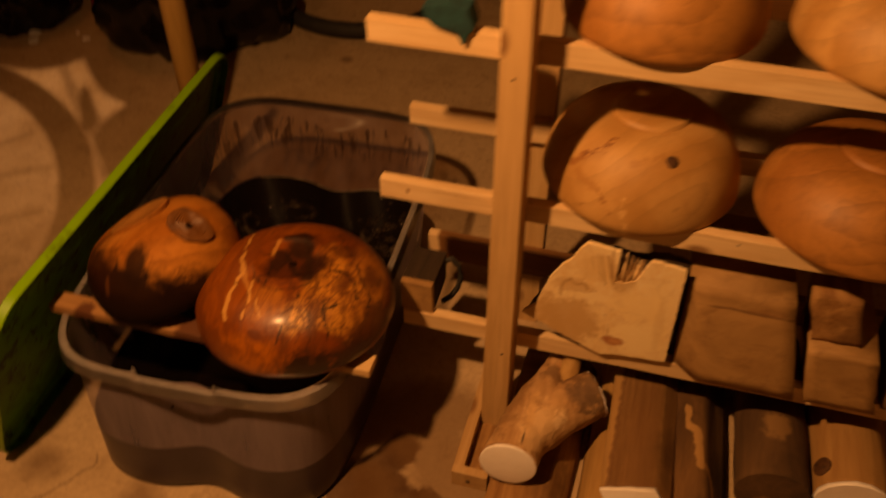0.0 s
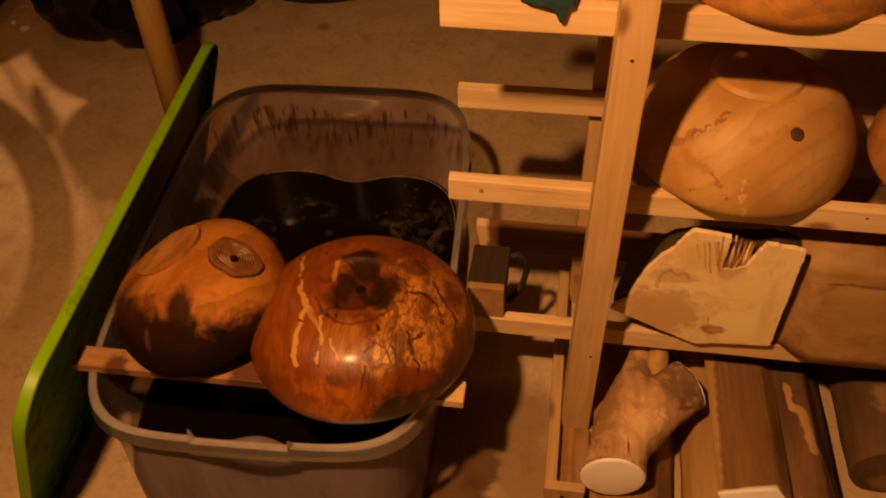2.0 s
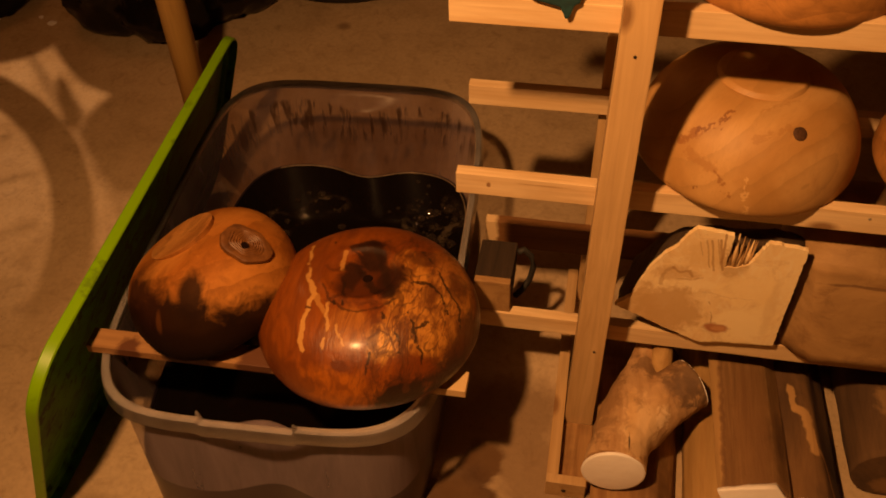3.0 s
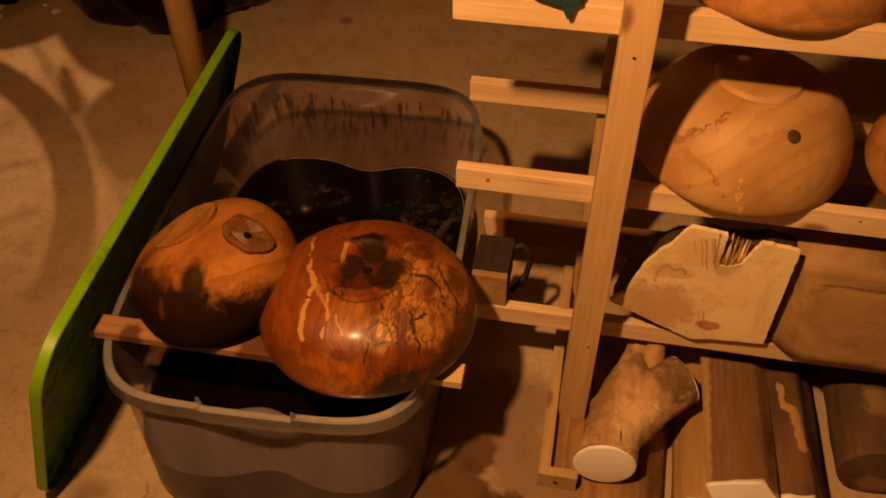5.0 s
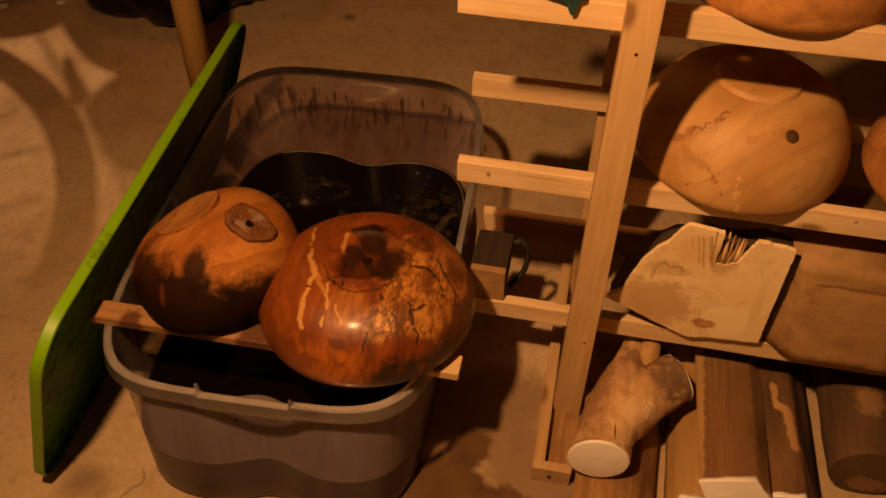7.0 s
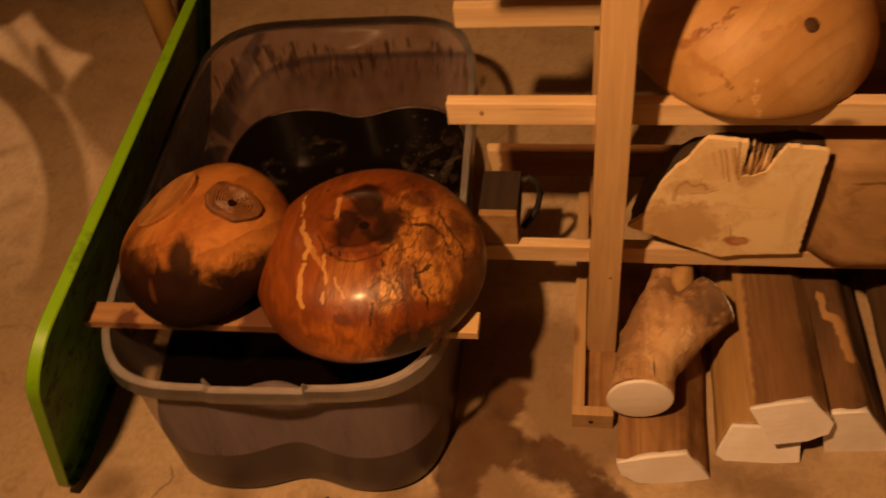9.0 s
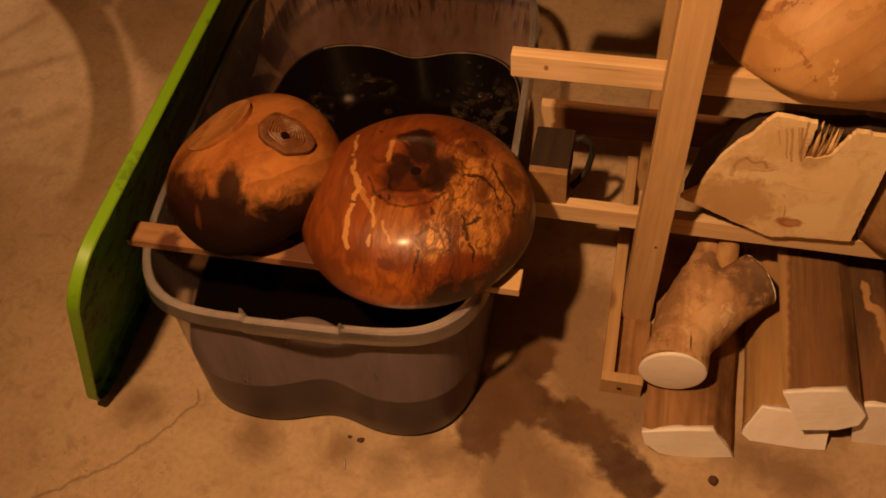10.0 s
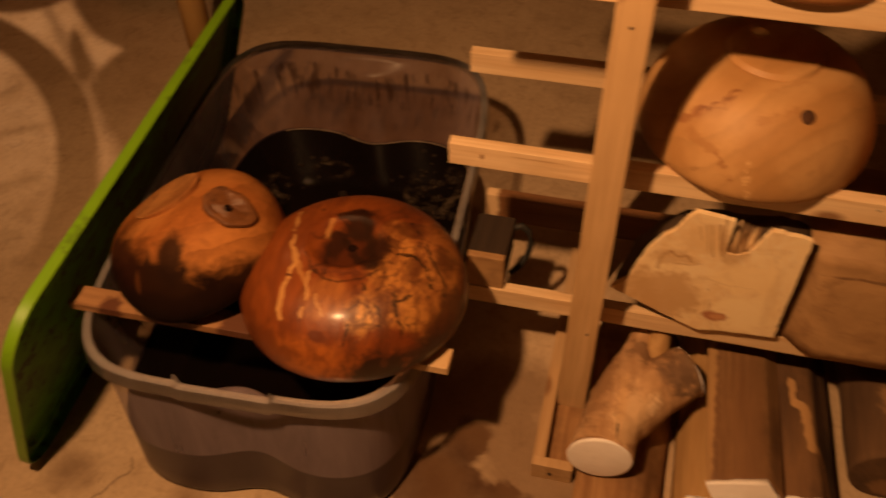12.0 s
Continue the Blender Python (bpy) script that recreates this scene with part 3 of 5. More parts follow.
def concrete():
    n = Nodes("stained_concrete")
    big, mid, fine = n.noise(1.3, 5, 0.6), n.noise(7, 6, 0.65), n.noise(90, 4, 0.6)
    col = n.mix(n.ramp(big, (0.35, 0.0), (0.7, 1.0)), (0.58, 0.425, 0.275), (0.46, 0.322, 0.192))
    col = n.mix(n.math("MULTIPLY", n.ramp(mid, (0.45, 0.0), (0.7, 1.0)), 0.5), col, (0.35, 0.232, 0.13))
    col = n.mix(n.math("MULTIPLY", n.ramp(fine, (0.4, 0.0), (0.75, 1.0)), 0.3), col, (0.24, 0.17, 0.11))
    spots = n.put("ShaderNodeTexVoronoi", Vector=n.coord, Scale=6.5)
    sp = n.math("MULTIPLY", n.ramp(spots.outputs["Distance"], (0.06, 1.0), (0.16, 0.0)), n.ramp(n.noise(3.1, 2), (0.5, 0.0), (0.58, 0.7)))
    col = n.mix(sp, col, (0.16, 0.09, 0.05))
    drops = n.put("ShaderNodeTexVoronoi", Vector=n.mapped((1, 1, 1), src=n.put("ShaderNodeVectorMath", i0=n.coord, i1=n.put("ShaderNodeTexNoise", Vector=n.coord, Scale=20.0).outputs[1]).outputs[0]), Scale=17.0)
    smudge = n.noise(26, 6, 0.7, None, 0.6)
    col = n.mix(n.math("MULTIPLY", n.ramp(smudge, (0.52, 0.0), (0.68, 1.0)), 0.40), col, (0.24, 0.145, 0.075))
    dr = n.math("MULTIPLY", n.ramp(drops.outputs["Distance"], (0.10, 1.0), (0.19, 0.0)), n.ramp(n.noise(5.0, 3), (0.52, 0.0), (0.60, 0.75)))
    col = n.mix(dr, col, (0.17, 0.085, 0.04))
    xyz = n.put("ShaderNodeSeparateXYZ", Vector=n.coord)
    x, y = xyz.outputs[0], xyz.outputs[1]
    wobble = n.math("MULTIPLY", n.math("SUBTRACT", n.noise(13, 5, 0.6, None, 0.5), 0.5), 0.10)

    def near(ax, ay, bx, by, x=x, y=y):
        """Distance from the segment a-b, in metres."""
        dx, dy = bx - ax, by - ay
        l2 = dx * dx + dy * dy
        px_, py_ = n.math("SUBTRACT", x, ax), n.math("SUBTRACT", y, ay)
        s = n.math("DIVIDE", n.math("ADD", n.math("MULTIPLY", px_, dx), n.math("MULTIPLY", py_, dy)), l2, True)
        ex = n.math("SUBTRACT", px_, n.math("MULTIPLY", s, dx))
        ey = n.math("SUBTRACT", py_, n.math("MULTIPLY", s, dy))
        return n.math("SQRT", n.math("ADD", n.math("MULTIPLY", ex, ex), n.math("MULTIPLY", ey, ey)))

    wet = None
    for seg, r in WET:
        d = n.math("SUBTRACT", n.math("ADD", near(*seg), wobble), r)
        wet = d if wet is None else n.math("MINIMUM", wet, d)
    wetmask = n.ramp(n.math("ADD", wet, 0.5), (0.493, 1.0), (0.508, 0.0))
    col = n.mix(n.math("MULTIPLY", wetmask, n.ramp(n.noise(20, 4, 0.6), (0.3, 0.95), (0.7, 0.74))), col, (0.050, 0.016, 0.007))
    damp = None
    for seg, r in DAMP:
        d = n.math("SUBTRACT", n.math("ADD", near(*seg), wobble), r)
        damp = d if damp is None else n.math("MINIMUM", damp, d)
    dampmask = n.ramp(n.math("ADD", damp, 0.5), (0.485, 1.0), (0.53, 0.0))
    col = n.mix(n.math("MULTIPLY", dampmask, 0.62), col, (0.14, 0.070, 0.030))
    cx_ = n.math("ADD", x, n.math("MULTIPLY", n.math("SUBTRACT", n.noise(24, 5, 0.7), 0.5), 0.024))
    cy_ = n.math("ADD", y, n.math("MULTIPLY", n.math("SUBTRACT", n.noise(31, 5, 0.7), 0.5), 0.024))
    crack = None
    for seg in CRACKS:
        d = near(*seg, cx_, cy_)
        crack = d if crack is None else n.math("MINIMUM", crack, d)
    crackmask = n.ramp(crack, (0.0005, 1.0), (0.0016, 0.0))
    col = n.mix(n.math("MULTIPLY", crackmask, 0.6), col, (0.12, 0.07, 0.04))
    rough = n.mix(wetmask, n.ramp(mid, (0.3, 0.55), (0.7, 0.75)), (0.35, 0.35, 0.35))
    hgt = n.math("SUBTRACT", n.math("ADD", n.math("MULTIPLY", fine, 0.5), mid), crackmask)
    return n.done(col, rough, n.bump(hgt, 0.25, 0.002))


WET = [((0.002, -0.305, 0.014, -0.245), 0.046), ((0.014, -0.245, 0.055, -0.240), 0.042), ((0.030, -0.215, 0.065, -0.165), 0.038), ((0.130, -0.258, 0.190, -0.292), 0.033), ((0.190, -0.292, 0.250, -0.345), 0.032), ((0.10, -0.250, 0.14, -0.255), 0.018)]
DAMP = [((-0.137, -0.387, -0.133, -0.388), 0.018), ((-0.076, -0.367, -0.070, -0.366), 0.022), ((-0.042, -0.359, -0.036, -0.357), 0.018), ((0.04, -0.30, 0.12, -0.38), 0.04), ((0.10, -0.10, 0.20, -0.22), 0.07), ((0.02, -0.10, 0.12, -0.05), 0.07), ((0.03, -0.24, 0.06, -0.40), 0.04), ((-0.59, -0.364, -0.58, -0.36), 0.022), ((-0.37, -0.38, -0.36, -0.385), 0.018), ((-0.10, -0.35, -0.09, -0.345), 0.018), ((-0.02, -0.365, -0.01, -0.37), 0.016), ((-0.22, -0.385, -0.21, -0.38), 0.016), ((0.42, -0.28, 0.50, -0.30), 0.03)]
CRACKS = [(-0.493, -0.32, -0.48, -0.339), (-0.48, -0.339, -0.497, -0.364), (-0.497, -0.364, -0.529, -0.411), (-0.529, -0.411, -0.579, -0.471), (-0.579, -0.471, -0.70, -0.56)]
concrete_mat = concrete()


def plain(name, color, rough, var=0.25, scale=12, metal=0.0, bump=0.2, **more):
    n = Nodes(name)
    a = n.noise(scale, 5, 0.6)
    col = n.mix(n.ramp(a, (0.35, 0.0), (0.7, 1.0)), color, tuple(c * (1 - var) for c in color))
    return n.done(col, rough, n.bump(a, bump, 0.002), Metallic=metal, **more)


wall_paint = plain("wall_paint", (0.45, 0.36, 0.27), 0.8)
ceiling_wood = plain("ceiling_paint", (0.5, 0.42, 0.33), 0.8)
black_plastic = plain("black_plastic", (0.010, 0.007, 0.006), 0.22, 0.4, 20, Specular_IOR_Level=0.30)
black_rubber = plain("black_rubber", (0.022, 0.019, 0.017), 0.7, 0.4, 30)
steel = plain("steel", (0.55, 0.52, 0.48), 0.3, 0.2, 40, 1.0)
dark_screw = plain("dark_screw", (0.08, 0.06, 0.05), 0.4, 0.3, 60, 0.8)
red_plastic = plain("red_plastic", (0.45, 0.02, 0.015), 0.4)
teal_cloth = plain("teal_cloth", (0.008, 0.055, 0.060), 0.9, 0.5, 60, 0.0, 0.8)
pole_wood = sawn_pine("pole_wood", 2, (0.56, 0.34, 0.13), (0.48, 0.28, 0.10))
dark_hole = plain("dark_hole", (0.012, 0.005, 0.003), 0.95, Specular_IOR_Level=0.05)
brown_knot = plain("brown_knot", (0.105, 0.042, 0.016), 0.7, 0.7, 160)
chip_brown = plain("chip_brown", (0.10, 0.05, 0.025), 0.9, 0.5, 80)


def ring_knot():
    n = Nodes("ringed_knot")
    a = n.noise(60, 5, 0.65, None, 0.6)
    col = n.mix(n.ramp(a, (0.35, 0.0), (0.68, 1.0)), (0.175, 0.066, 0.019), (0.09, 0.032, 0.010))
    return n.done(col, 0.55, n.bump(a, 0.5, 0.001))


knot_mat = ring_knot()
worn_foot = bowl_wood("worn_foot", (0.44, 0.195, 0.060), (0.33, 0.125, 0.034), (0.14, 0.045, 0.014), (0, 0, 30), (), 0.58, 0.5, 0.0, 3.0, mottle=0.5)


def lid_green():
    n = Nodes("green_plastic")
    a = n.noise(7, 5, 0.65, n.mapped((1, 1, 2)), 0.8)
    s = n.noise(26, 4, 0.6)
    col = n.mix(n.ramp(a, (0.3, 0.0), (0.8, 1.0)), (0.20, 0.42, 0.012), (0.16, 0.34, 0.010))
    col = n.mix(n.math("MULTIPLY", n.ramp(s, (0.60, 0.0), (0.68, 1.0)), 0.5), col, (0.06, 0.10, 0.012))
    return n.done(col, 0.42, n.bump(s, 0.05, 0.001))


green_plastic = lid_green()


def dirty_green():
    n = Nodes("dye_splashed_green_plastic")
    xyz = n.put("ShaderNodeSeparateXYZ", Vector=n.coord)
    # Green deepens towards the far end, apart from the splashes.
    a = n.math("ADD", n.noise(8, 6, 0.68, n.mapped((1, 1, 2)), 1.0), n.math("MULTIPLY", n.math("ADD", xyz.outputs[1], 0.20), 0.22))
    s = n.noise(34, 5, 0.65)
    col = n.mix(n.ramp(a, (0.44, 0.0), (0.58, 1.0)), (0.072, 0.250, 0.006), (0.040, 0.130, 0.006))
    col = n.mix(n.ramp(s, (0.55, 0.0), (0.61, 0.88)), col, (0.014, 0.024, 0.004))
    return n.done(col, 0.45, n.bump(s, 0.05, 0.001), Specular_IOR_Level=0.15)


green_under = dirty_green()


def milky_plastic(name, haze, tint, body, rough=0.18):
    """Cloudy thin plastic. The body is browner on its far and left sides, with dye runs near the top and liquid against
    it below.
    """
    n = Nodes(name)
    tr = n.put("ShaderNodeBsdfTransparent", Color=(0.93, 0.91, 0.90, 1))
    solid = n.put("ShaderNodeBsdfPrincipled", Base_Color=(*tint, 1), Roughness=rough, Specular_IOR_Level=0.6)
    tl = n.put("ShaderNodeBsdfTranslucent", Color=(*tint, 1))
    m1 = n.put("ShaderNodeMixShader", i0=0.35, i1=solid.outputs[0], i2=tl.outputs[0])
    v = n.noise(1.0, 5, 0.6, n.mapped((22, 22, 3)), 0.4)
    fac = n.math("ADD", n.math("MULTIPLY", v, 0.36), haze - 0.18)
    if body:
        xyz = n.put("ShaderNodeSeparateXYZ", Vector=n.coord)
        x, y, z = xyz.outputs
    last = n.put("ShaderNodeMixShader", i0=fac, i1=tr.outputs[0], i2=m1.outputs[0])
    if body:
        d = n.noise(1.0, 5, 0.65, n.mapped((62, 62, 5)), 0.3)
        hi = n.math("MULTIPLY", n.ramp(n.math("ADD", z, n.math("MULTIPLY", n.noise(16, 3, 0.6, n.mapped((1, 1, 0.1))), 0.08)), (0.215, 0.0), (0.262, 1.0)), n.ramp(z, (0.262, 1.0), (0.272, 0.0)))
        back = n.ramp(y, (0.2, 0.0), (0.3, 1.0))
        dm = n.math("MULTIPLY", n.math("MULTIPLY", n.ramp(d, (0.50, 0.0), (0.60, 1.0)), hi), back)
        browned = n.math("MULTIPLY", n.ramp(n.math("ADD", y, n.math("MULTIPLY", x, -1.5)), (0.0, 0.0), (0.16, 1.0)), n.ramp(n.noise(12, 6, 0.65, n.mapped((1, 1, 0.5))), (0.35, 0.62), (0.65, 0.86)))
        dye = n.put("ShaderNodeBsdfPrincipled", Base_Color=(0.035, 0.015, 0.008, 1), Roughness=0.4)
        brown = n.put("ShaderNodeBsdfTransparent", Color=(0.55, 0.39, 0.29, 1))
        thin = n.put("ShaderNodeMixShader", i0=0.40, i1=brown.outputs[0], i2=dye.outputs[0])
        last = n.put("ShaderNodeMixShader", i0=browned, i1=last.outputs[0], i2=thin.outputs[0])
        last = n.put("ShaderNodeMixShader", i0=n.math("MULTIPLY", dm, 0.85), i1=last.outputs[0], i2=dye.outputs[0])
        wetted = n.mix(n.ramp(n.noise(9, 5, 0.6), (0.35, 0.0), (0.7, 1.0)), (0.046, 0.032, 0.044), (0.028, 0.019, 0.026))
        full = n.put("ShaderNodeBsdfPrincipled", Base_Color=wetted, Roughness=rough, Specular_IOR_Level=0.5)
        last = n.put("ShaderNodeMixShader", i0=n.ramp(n.math("MULTIPLY", z, 4.0), (0.444, 1.0), (0.452, 0.0)), i1=last.outputs[0], i2=full.outputs[0])
    else:
        # The rim fades to almost clear along its far and left sides.
        faint = n.put("ShaderNodeBsdfTransparent", Color=(0.93, 0.88, 0.83, 1))
        at_ = n.put("ShaderNodeSeparateXYZ", Vector=n.coord)
        far = n.math("MULTIPLY", n.ramp(n.math("ADD", at_.outputs[1], n.math("MULTIPLY", at_.outputs[0], -1.2)), (0.06, 0.0), (0.25, 1.0)), n.ramp(n.noise(18, 5, 0.65), (0.3, 0.95), (0.7, 0.70)))
        last = n.put("ShaderNodeMixShader", i0=far, i1=last.outputs[0], i2=faint.outputs[0])
        sheen = n.put("ShaderNodeBsdfAnisotropic", Color=(1.0, 1.0, 1.0, 1), Roughness=0.16)
        last = n.put("ShaderNodeMixShader", i0=n.put("ShaderNodeFresnel", IOR=1.6).outputs[0], i1=last.outputs[0], i2=sheen.outputs[0])
    n.t.links.new(last.outputs[0], n.out.inputs[0])
    return n.mat


tote_wall = milky_plastic("milky_plastic", 0.34, (0.80, 0.65, 0.74), True, 0.30)
tote_rim = milky_plastic("milky_plastic_rim", 0.21, (0.92, 0.85, 0.84), False, 0.10)
tote_skirt = milky_plastic("milky_plastic_skirt", 0.13, (0.86, 0.77, 0.76), False, 0.10)


def dye():
    n = Nodes("dark_dye_bath")
    a, b = n.noise(13, 4, 0.6, None, 1.0), n.noise(45, 3, 0.6)
    foam = n.math("MULTIPLY", n.ramp(a, (0.50, 0.0), (0.60, 1.0)), n.ramp(b, (0.35, 0.15), (0.7, 1.0)))
    col = (0.004, 0.0025, 0.002)
    where = None
    for cx, cy, rx, ry in ((0.165, 0.19, 0.085, 0.13), (-0.155, 0.17, 0.05, 0.05), (-0.06, 0.25, 0.05, 0.03)):
        v = n.put("ShaderNodeVectorMath", i0=n.mapped((1 / rx, 1 / ry, 0.0), (0, 0, 0), (-cx / rx, -cy / ry, 0)))
        v.operation = "LENGTH"
        m = n.ramp(v.outputs[1], (0.5, 1.0), (1.0, 0.0))
        where = m if where is None else n.math("MAXIMUM", where, m)
    foam = n.math("MULTIPLY", foam, where)
    col = n.mix(n.math("MULTIPLY", foam, 0.55), (0.004, 0.0025, 0.002), (0.15, 0.11, 0.075))
    rough = n.mix(foam, (0.10, 0.10, 0.10), (0.6, 0.6, 0.6))
    return n.done(col, rough, n.bump(a, 0.05, 0.001), Specular_IOR_Level=0.35)


dye_bath = dye()
glint_gloss = plain("glossy_glint", (0.50, 0.46, 0.42), 0.12, 0.2, 40, 0.0, 0.0, Specular_IOR_Level=1.0)
foam_mat = plain("dried_foam", (0.24, 0.17, 0.115), 0.5, 0.6, 60)
bubble_mat = plain("bubble_film", (0.020, 0.014, 0.010), 0.03, 0.3, 80, 0.0, 0.0, Specular_IOR_Level=1.0)

# ---------------------------------------------------------------- the room
bm = bmesh.new()
bmesh.ops.create_grid(bm, x_segments=24, y_segments=24, size=4.0)
bmesh.ops.translate(bm, verts=bm.verts, vec=(-0.5, 0.8, 0))
single("floor", bm, concrete_mat, (0, 0, 0), "stained grey-brown concrete floor with wet patches and a crack", "floor", kind="structure")
for nm, b in (("wall_north", (-4.5, 3.5, 4.8, 4.95, 0, 2.5)), ("wall_south", (-4.5, 3.5, -3.35, -3.2, 0, 2.5)),
              ("wall_west", (-4.65, -4.5, -3.2, 4.8, 0, 2.5)), ("wall_east", (3.5, 3.65, -3.2, 4.8, 0, 2.5))):
    single(nm, box(*b, bevel=0), wall_paint, ((b[0] + b[1]) / 2, (b[2] + b[3]) / 2, 0), "plain dim basement wall", "wall", kind="structure")
single("ceiling", box(-4.65, 3.65, -3.35, 4.95, 2.5, 2.6, bevel=0), ceiling_wood, (-0.5, 0.8, 2.5), "plain dim basement ceiling", "ceiling", kind="structure")

# ---------------------------------------------------------------- drying rack
knotty_pine = sawn_pine("knotty_pine", 0, spots=[((-0.501, -0.10, 0.513), (0.0045, 0.012, 0.0065), 0.85, (0.24, 0.10, 0.035)), ((-0.42, -0.10, 0.521), (0.04, 0.012, 0.0015), 0.6, (0.38, 0.20, 0.08))])
# The front rail's shade is put into this dark colour; the left end stays pale.
shaded_pine = sawn_pine("shaded_pine", 0, (0.23, 0.105, 0.042), (0.13, 0.055, 0.022), spots=[((-0.524, 0.115, 0.19), (0.016, 0.06, 0.06), 0.95, (0.78, 0.56, 0.33))])
ZA, ZC, ZE = 0.785, 0.492, 0.184
rack = thing("drying_rack", (0.55, 0.1, 0), "home-made pine drying rack of thin battens screwed to posts", "rack")
for z, xl in ((ZA, -0.004), (ZC, 0.0), (ZE, 0.03)):
    part("front_rail", box(xl, 1.30, 0.0, 0.019, z, z + 0.038, 0.0012, 0.0008, 24), knotty_pine if z == ZC else pine_x, rack)
for z, xl, low in ((ZA, -0.01, 0.0), (ZC, -0.014, 0.0), (ZE, 0.016, 0.026)):
    part("back_rail", box(xl, 1.30, 0.215, 0.234, z - low, z + 0.038, 0.0012, 0.0008, 24), shaded_pine if low else pine_x, rack)
for x in (0.200, 1.15):
    bm = box(x, x + 0.050, -0.062, -0.0005, 0.0, 1.30, 0.002, 0.0008, 24)
    for v in bm.verts:
        if v.co.x < x + 0.02:
            v.co.x += 0.0095 * v.co.z
    part("front_post", bm, pine_z, rack)
    part("back_post", box(x, x + 0.052, 0.2345, 0.272, 0.0, 1.30, 0.002, 0.0008, 24), pine_z, rack)
    part("base_runner", box(x - 0.021, x - 0.001, -0.186, 0.285, 0.0, 0.040, 0.0012, 0.0006, 12), pine_y, rack)
    foot = part("base_foot", box(x - 0.021, x + 0.046, -0.204, -0.187, 0.0, 0.0425, 0.0012), pine_y, rack)
    part("base_plank", box(x, x + 0.052, -0.1865, -0.063, 0.0, 0.012, 0.0012), split_wood, rack, "thin brown plank on the floor")
    part("screw", revolve([(0, 0.0012), (0.0035, 0.001), (0.0042, 0.0), (0, -0.002)], pose(x + 0.010, -0.2045, 0.020, 90, 0, 0), 12), dark_screw, foot)

for (x, y, z) in ((0.581, 0.0, 0.519), (0.228, -0.062, 0.795), (0.234, -0.062, 0.225)):
    part("nail", revolve([(0, 0.0010), (0.0020, 0.0008), (0.0024, 0.0), (0, -0.002)], pose(x, y, z, 90, 0, 0), 10), steel if y == 0.0 else dark_screw, rack)

# ---------------------------------------------------------------- storage tote
CX, CY = -0.269, 0.078
TURN = radians(2.3)


def outline(a, b, power, wave, count=240, cy=CY):
    """Plan of the tote: a squarish oval whose end walls are drawn in at the middle, evenly spaced points."""
    dense = []
    for k in range(1440):
        t = 2 * math.pi * k / 1440
        c, s = math.cos(t), math.sin(t)
        x = a * math.copysign(abs(c) ** (2 / power), c)
        y = b * math.copysign(abs(s) ** (2 / power), s)
        dense.append((x, y))
    run = [0.0]
    for p, q in zip(dense, dense[1:] + dense[:1]):
        run.append(run[-1] + math.hypot(q[0] - p[0], q[1] - p[1]))
    pts, i = [], 0
    for k in range(count):
        want = run[-1] * k / count
        while run[i + 1] < want:
            i += 1
        u = (want - run[i]) / max(1e-9, run[i + 1] - run[i])
        p, q = dense[i], dense[(i + 1) % 1440]
        x, y = p[0] + (q[0] - p[0]) * u, p[1] + (q[1] - p[1]) * u
        if abs(y) > b * 0.6:
            y -= math.copysign(wave * math.exp(-((x - 0.012) / 0.062) ** 2), y)
        pts.append((CX + x * math.cos(TURN) - y * math.sin(TURN), cy + x * math.sin(TURN) + y * math.cos(TURN)))
    return pts


def loft(rings):
    bm = bmesh.new()
    vs = [[bm.verts.new((x, y, z)) for x, y in pts] for z, pts in rings]
    n = len(vs[0])
    for a, b in zip(vs, vs[1:]):
        for k in range(n):
            bm.faces.new((a[k], a[(k + 1) % n], b[(k + 1) % n], b[k]))
    return bm, vs


tote = thing("storage_tote", (CX, CY, 0), "large translucent milky plastic storage tote holding dark dye, standing on concrete", "storage tote")
A1, B1, A0, B0 = 0.262, 0.403, 0.248, 0.394


def tote_ring(f, inset, wave=0.023):
    a, b = A0 + (A1 - A0) * f, B0 + (B1 - B0) * f
    w = (wave + 0.012 * f) * (1 - min(1.0, max(0.0, (f - 0.90) / 0.07)))
    shrink = 0.010 * (1 - min(f, 0.04) / 0.04) ** 2
    return (0.003 + 0.295 * f, outline(a - inset - shrink, b - inset - shrink, 5.0, w, 240, CY - 0.038 * (1 - f)))


bm, vs = loft([tote_ring(f, 0.0) for f in (0.0, 0.012, 0.025, 0.04, 0.15, 0.35, 0.55, 0.70, 0.82, 0.89, 0.91, 0.925, 0.94, 0.955, 0.97, 1.0)])
bm.faces.new(vs[0][::-1])
part("body", smooth(bm, 60), tote_wall, tote)
rim_prof = ((0.0, 0.296), (0.0, 0.3055), (0.0008, 0.3070), (0.0105, 0.3070), (0.0118, 0.3058), (0.0158, 0.2835), (0.0144, 0.2832), (0.0106, 0.3050), (0.0016, 0.3050), (0.0016, 0.296))
bm, vs = loft([(z, outline(A1 + d, B1 + d, 5.0, 0.0, 480)) for d, z in rim_prof])
for v in bm.verts:
    x, y, z = v.co
    if y < -0.2 and -0.327 < x < -0.183:
        v.co.z -= 0.0055
    elif y < -0.2 and -0.183 <= x < -0.03:
        v.co.z += 0.0012
bm.normal_update()
for f in bm.faces:
    f.material_index = 0 if abs(f.normal.z) > 0.6 else 1
part("rim", smooth(bm, 18), [tote_rim, tote_skirt], tote)
for x in (-0.329, -0.1835):
    part("latch_tab", prism(((x - 0.003, 0.298), (x + 0.008, 0.298), (x + 0.004, 0.318), (x + 0.001, 0.3205), (x - 0.001, 0.318)), -0.329, -0.3265, 0.0006, steps=1), tote_rim, tote)

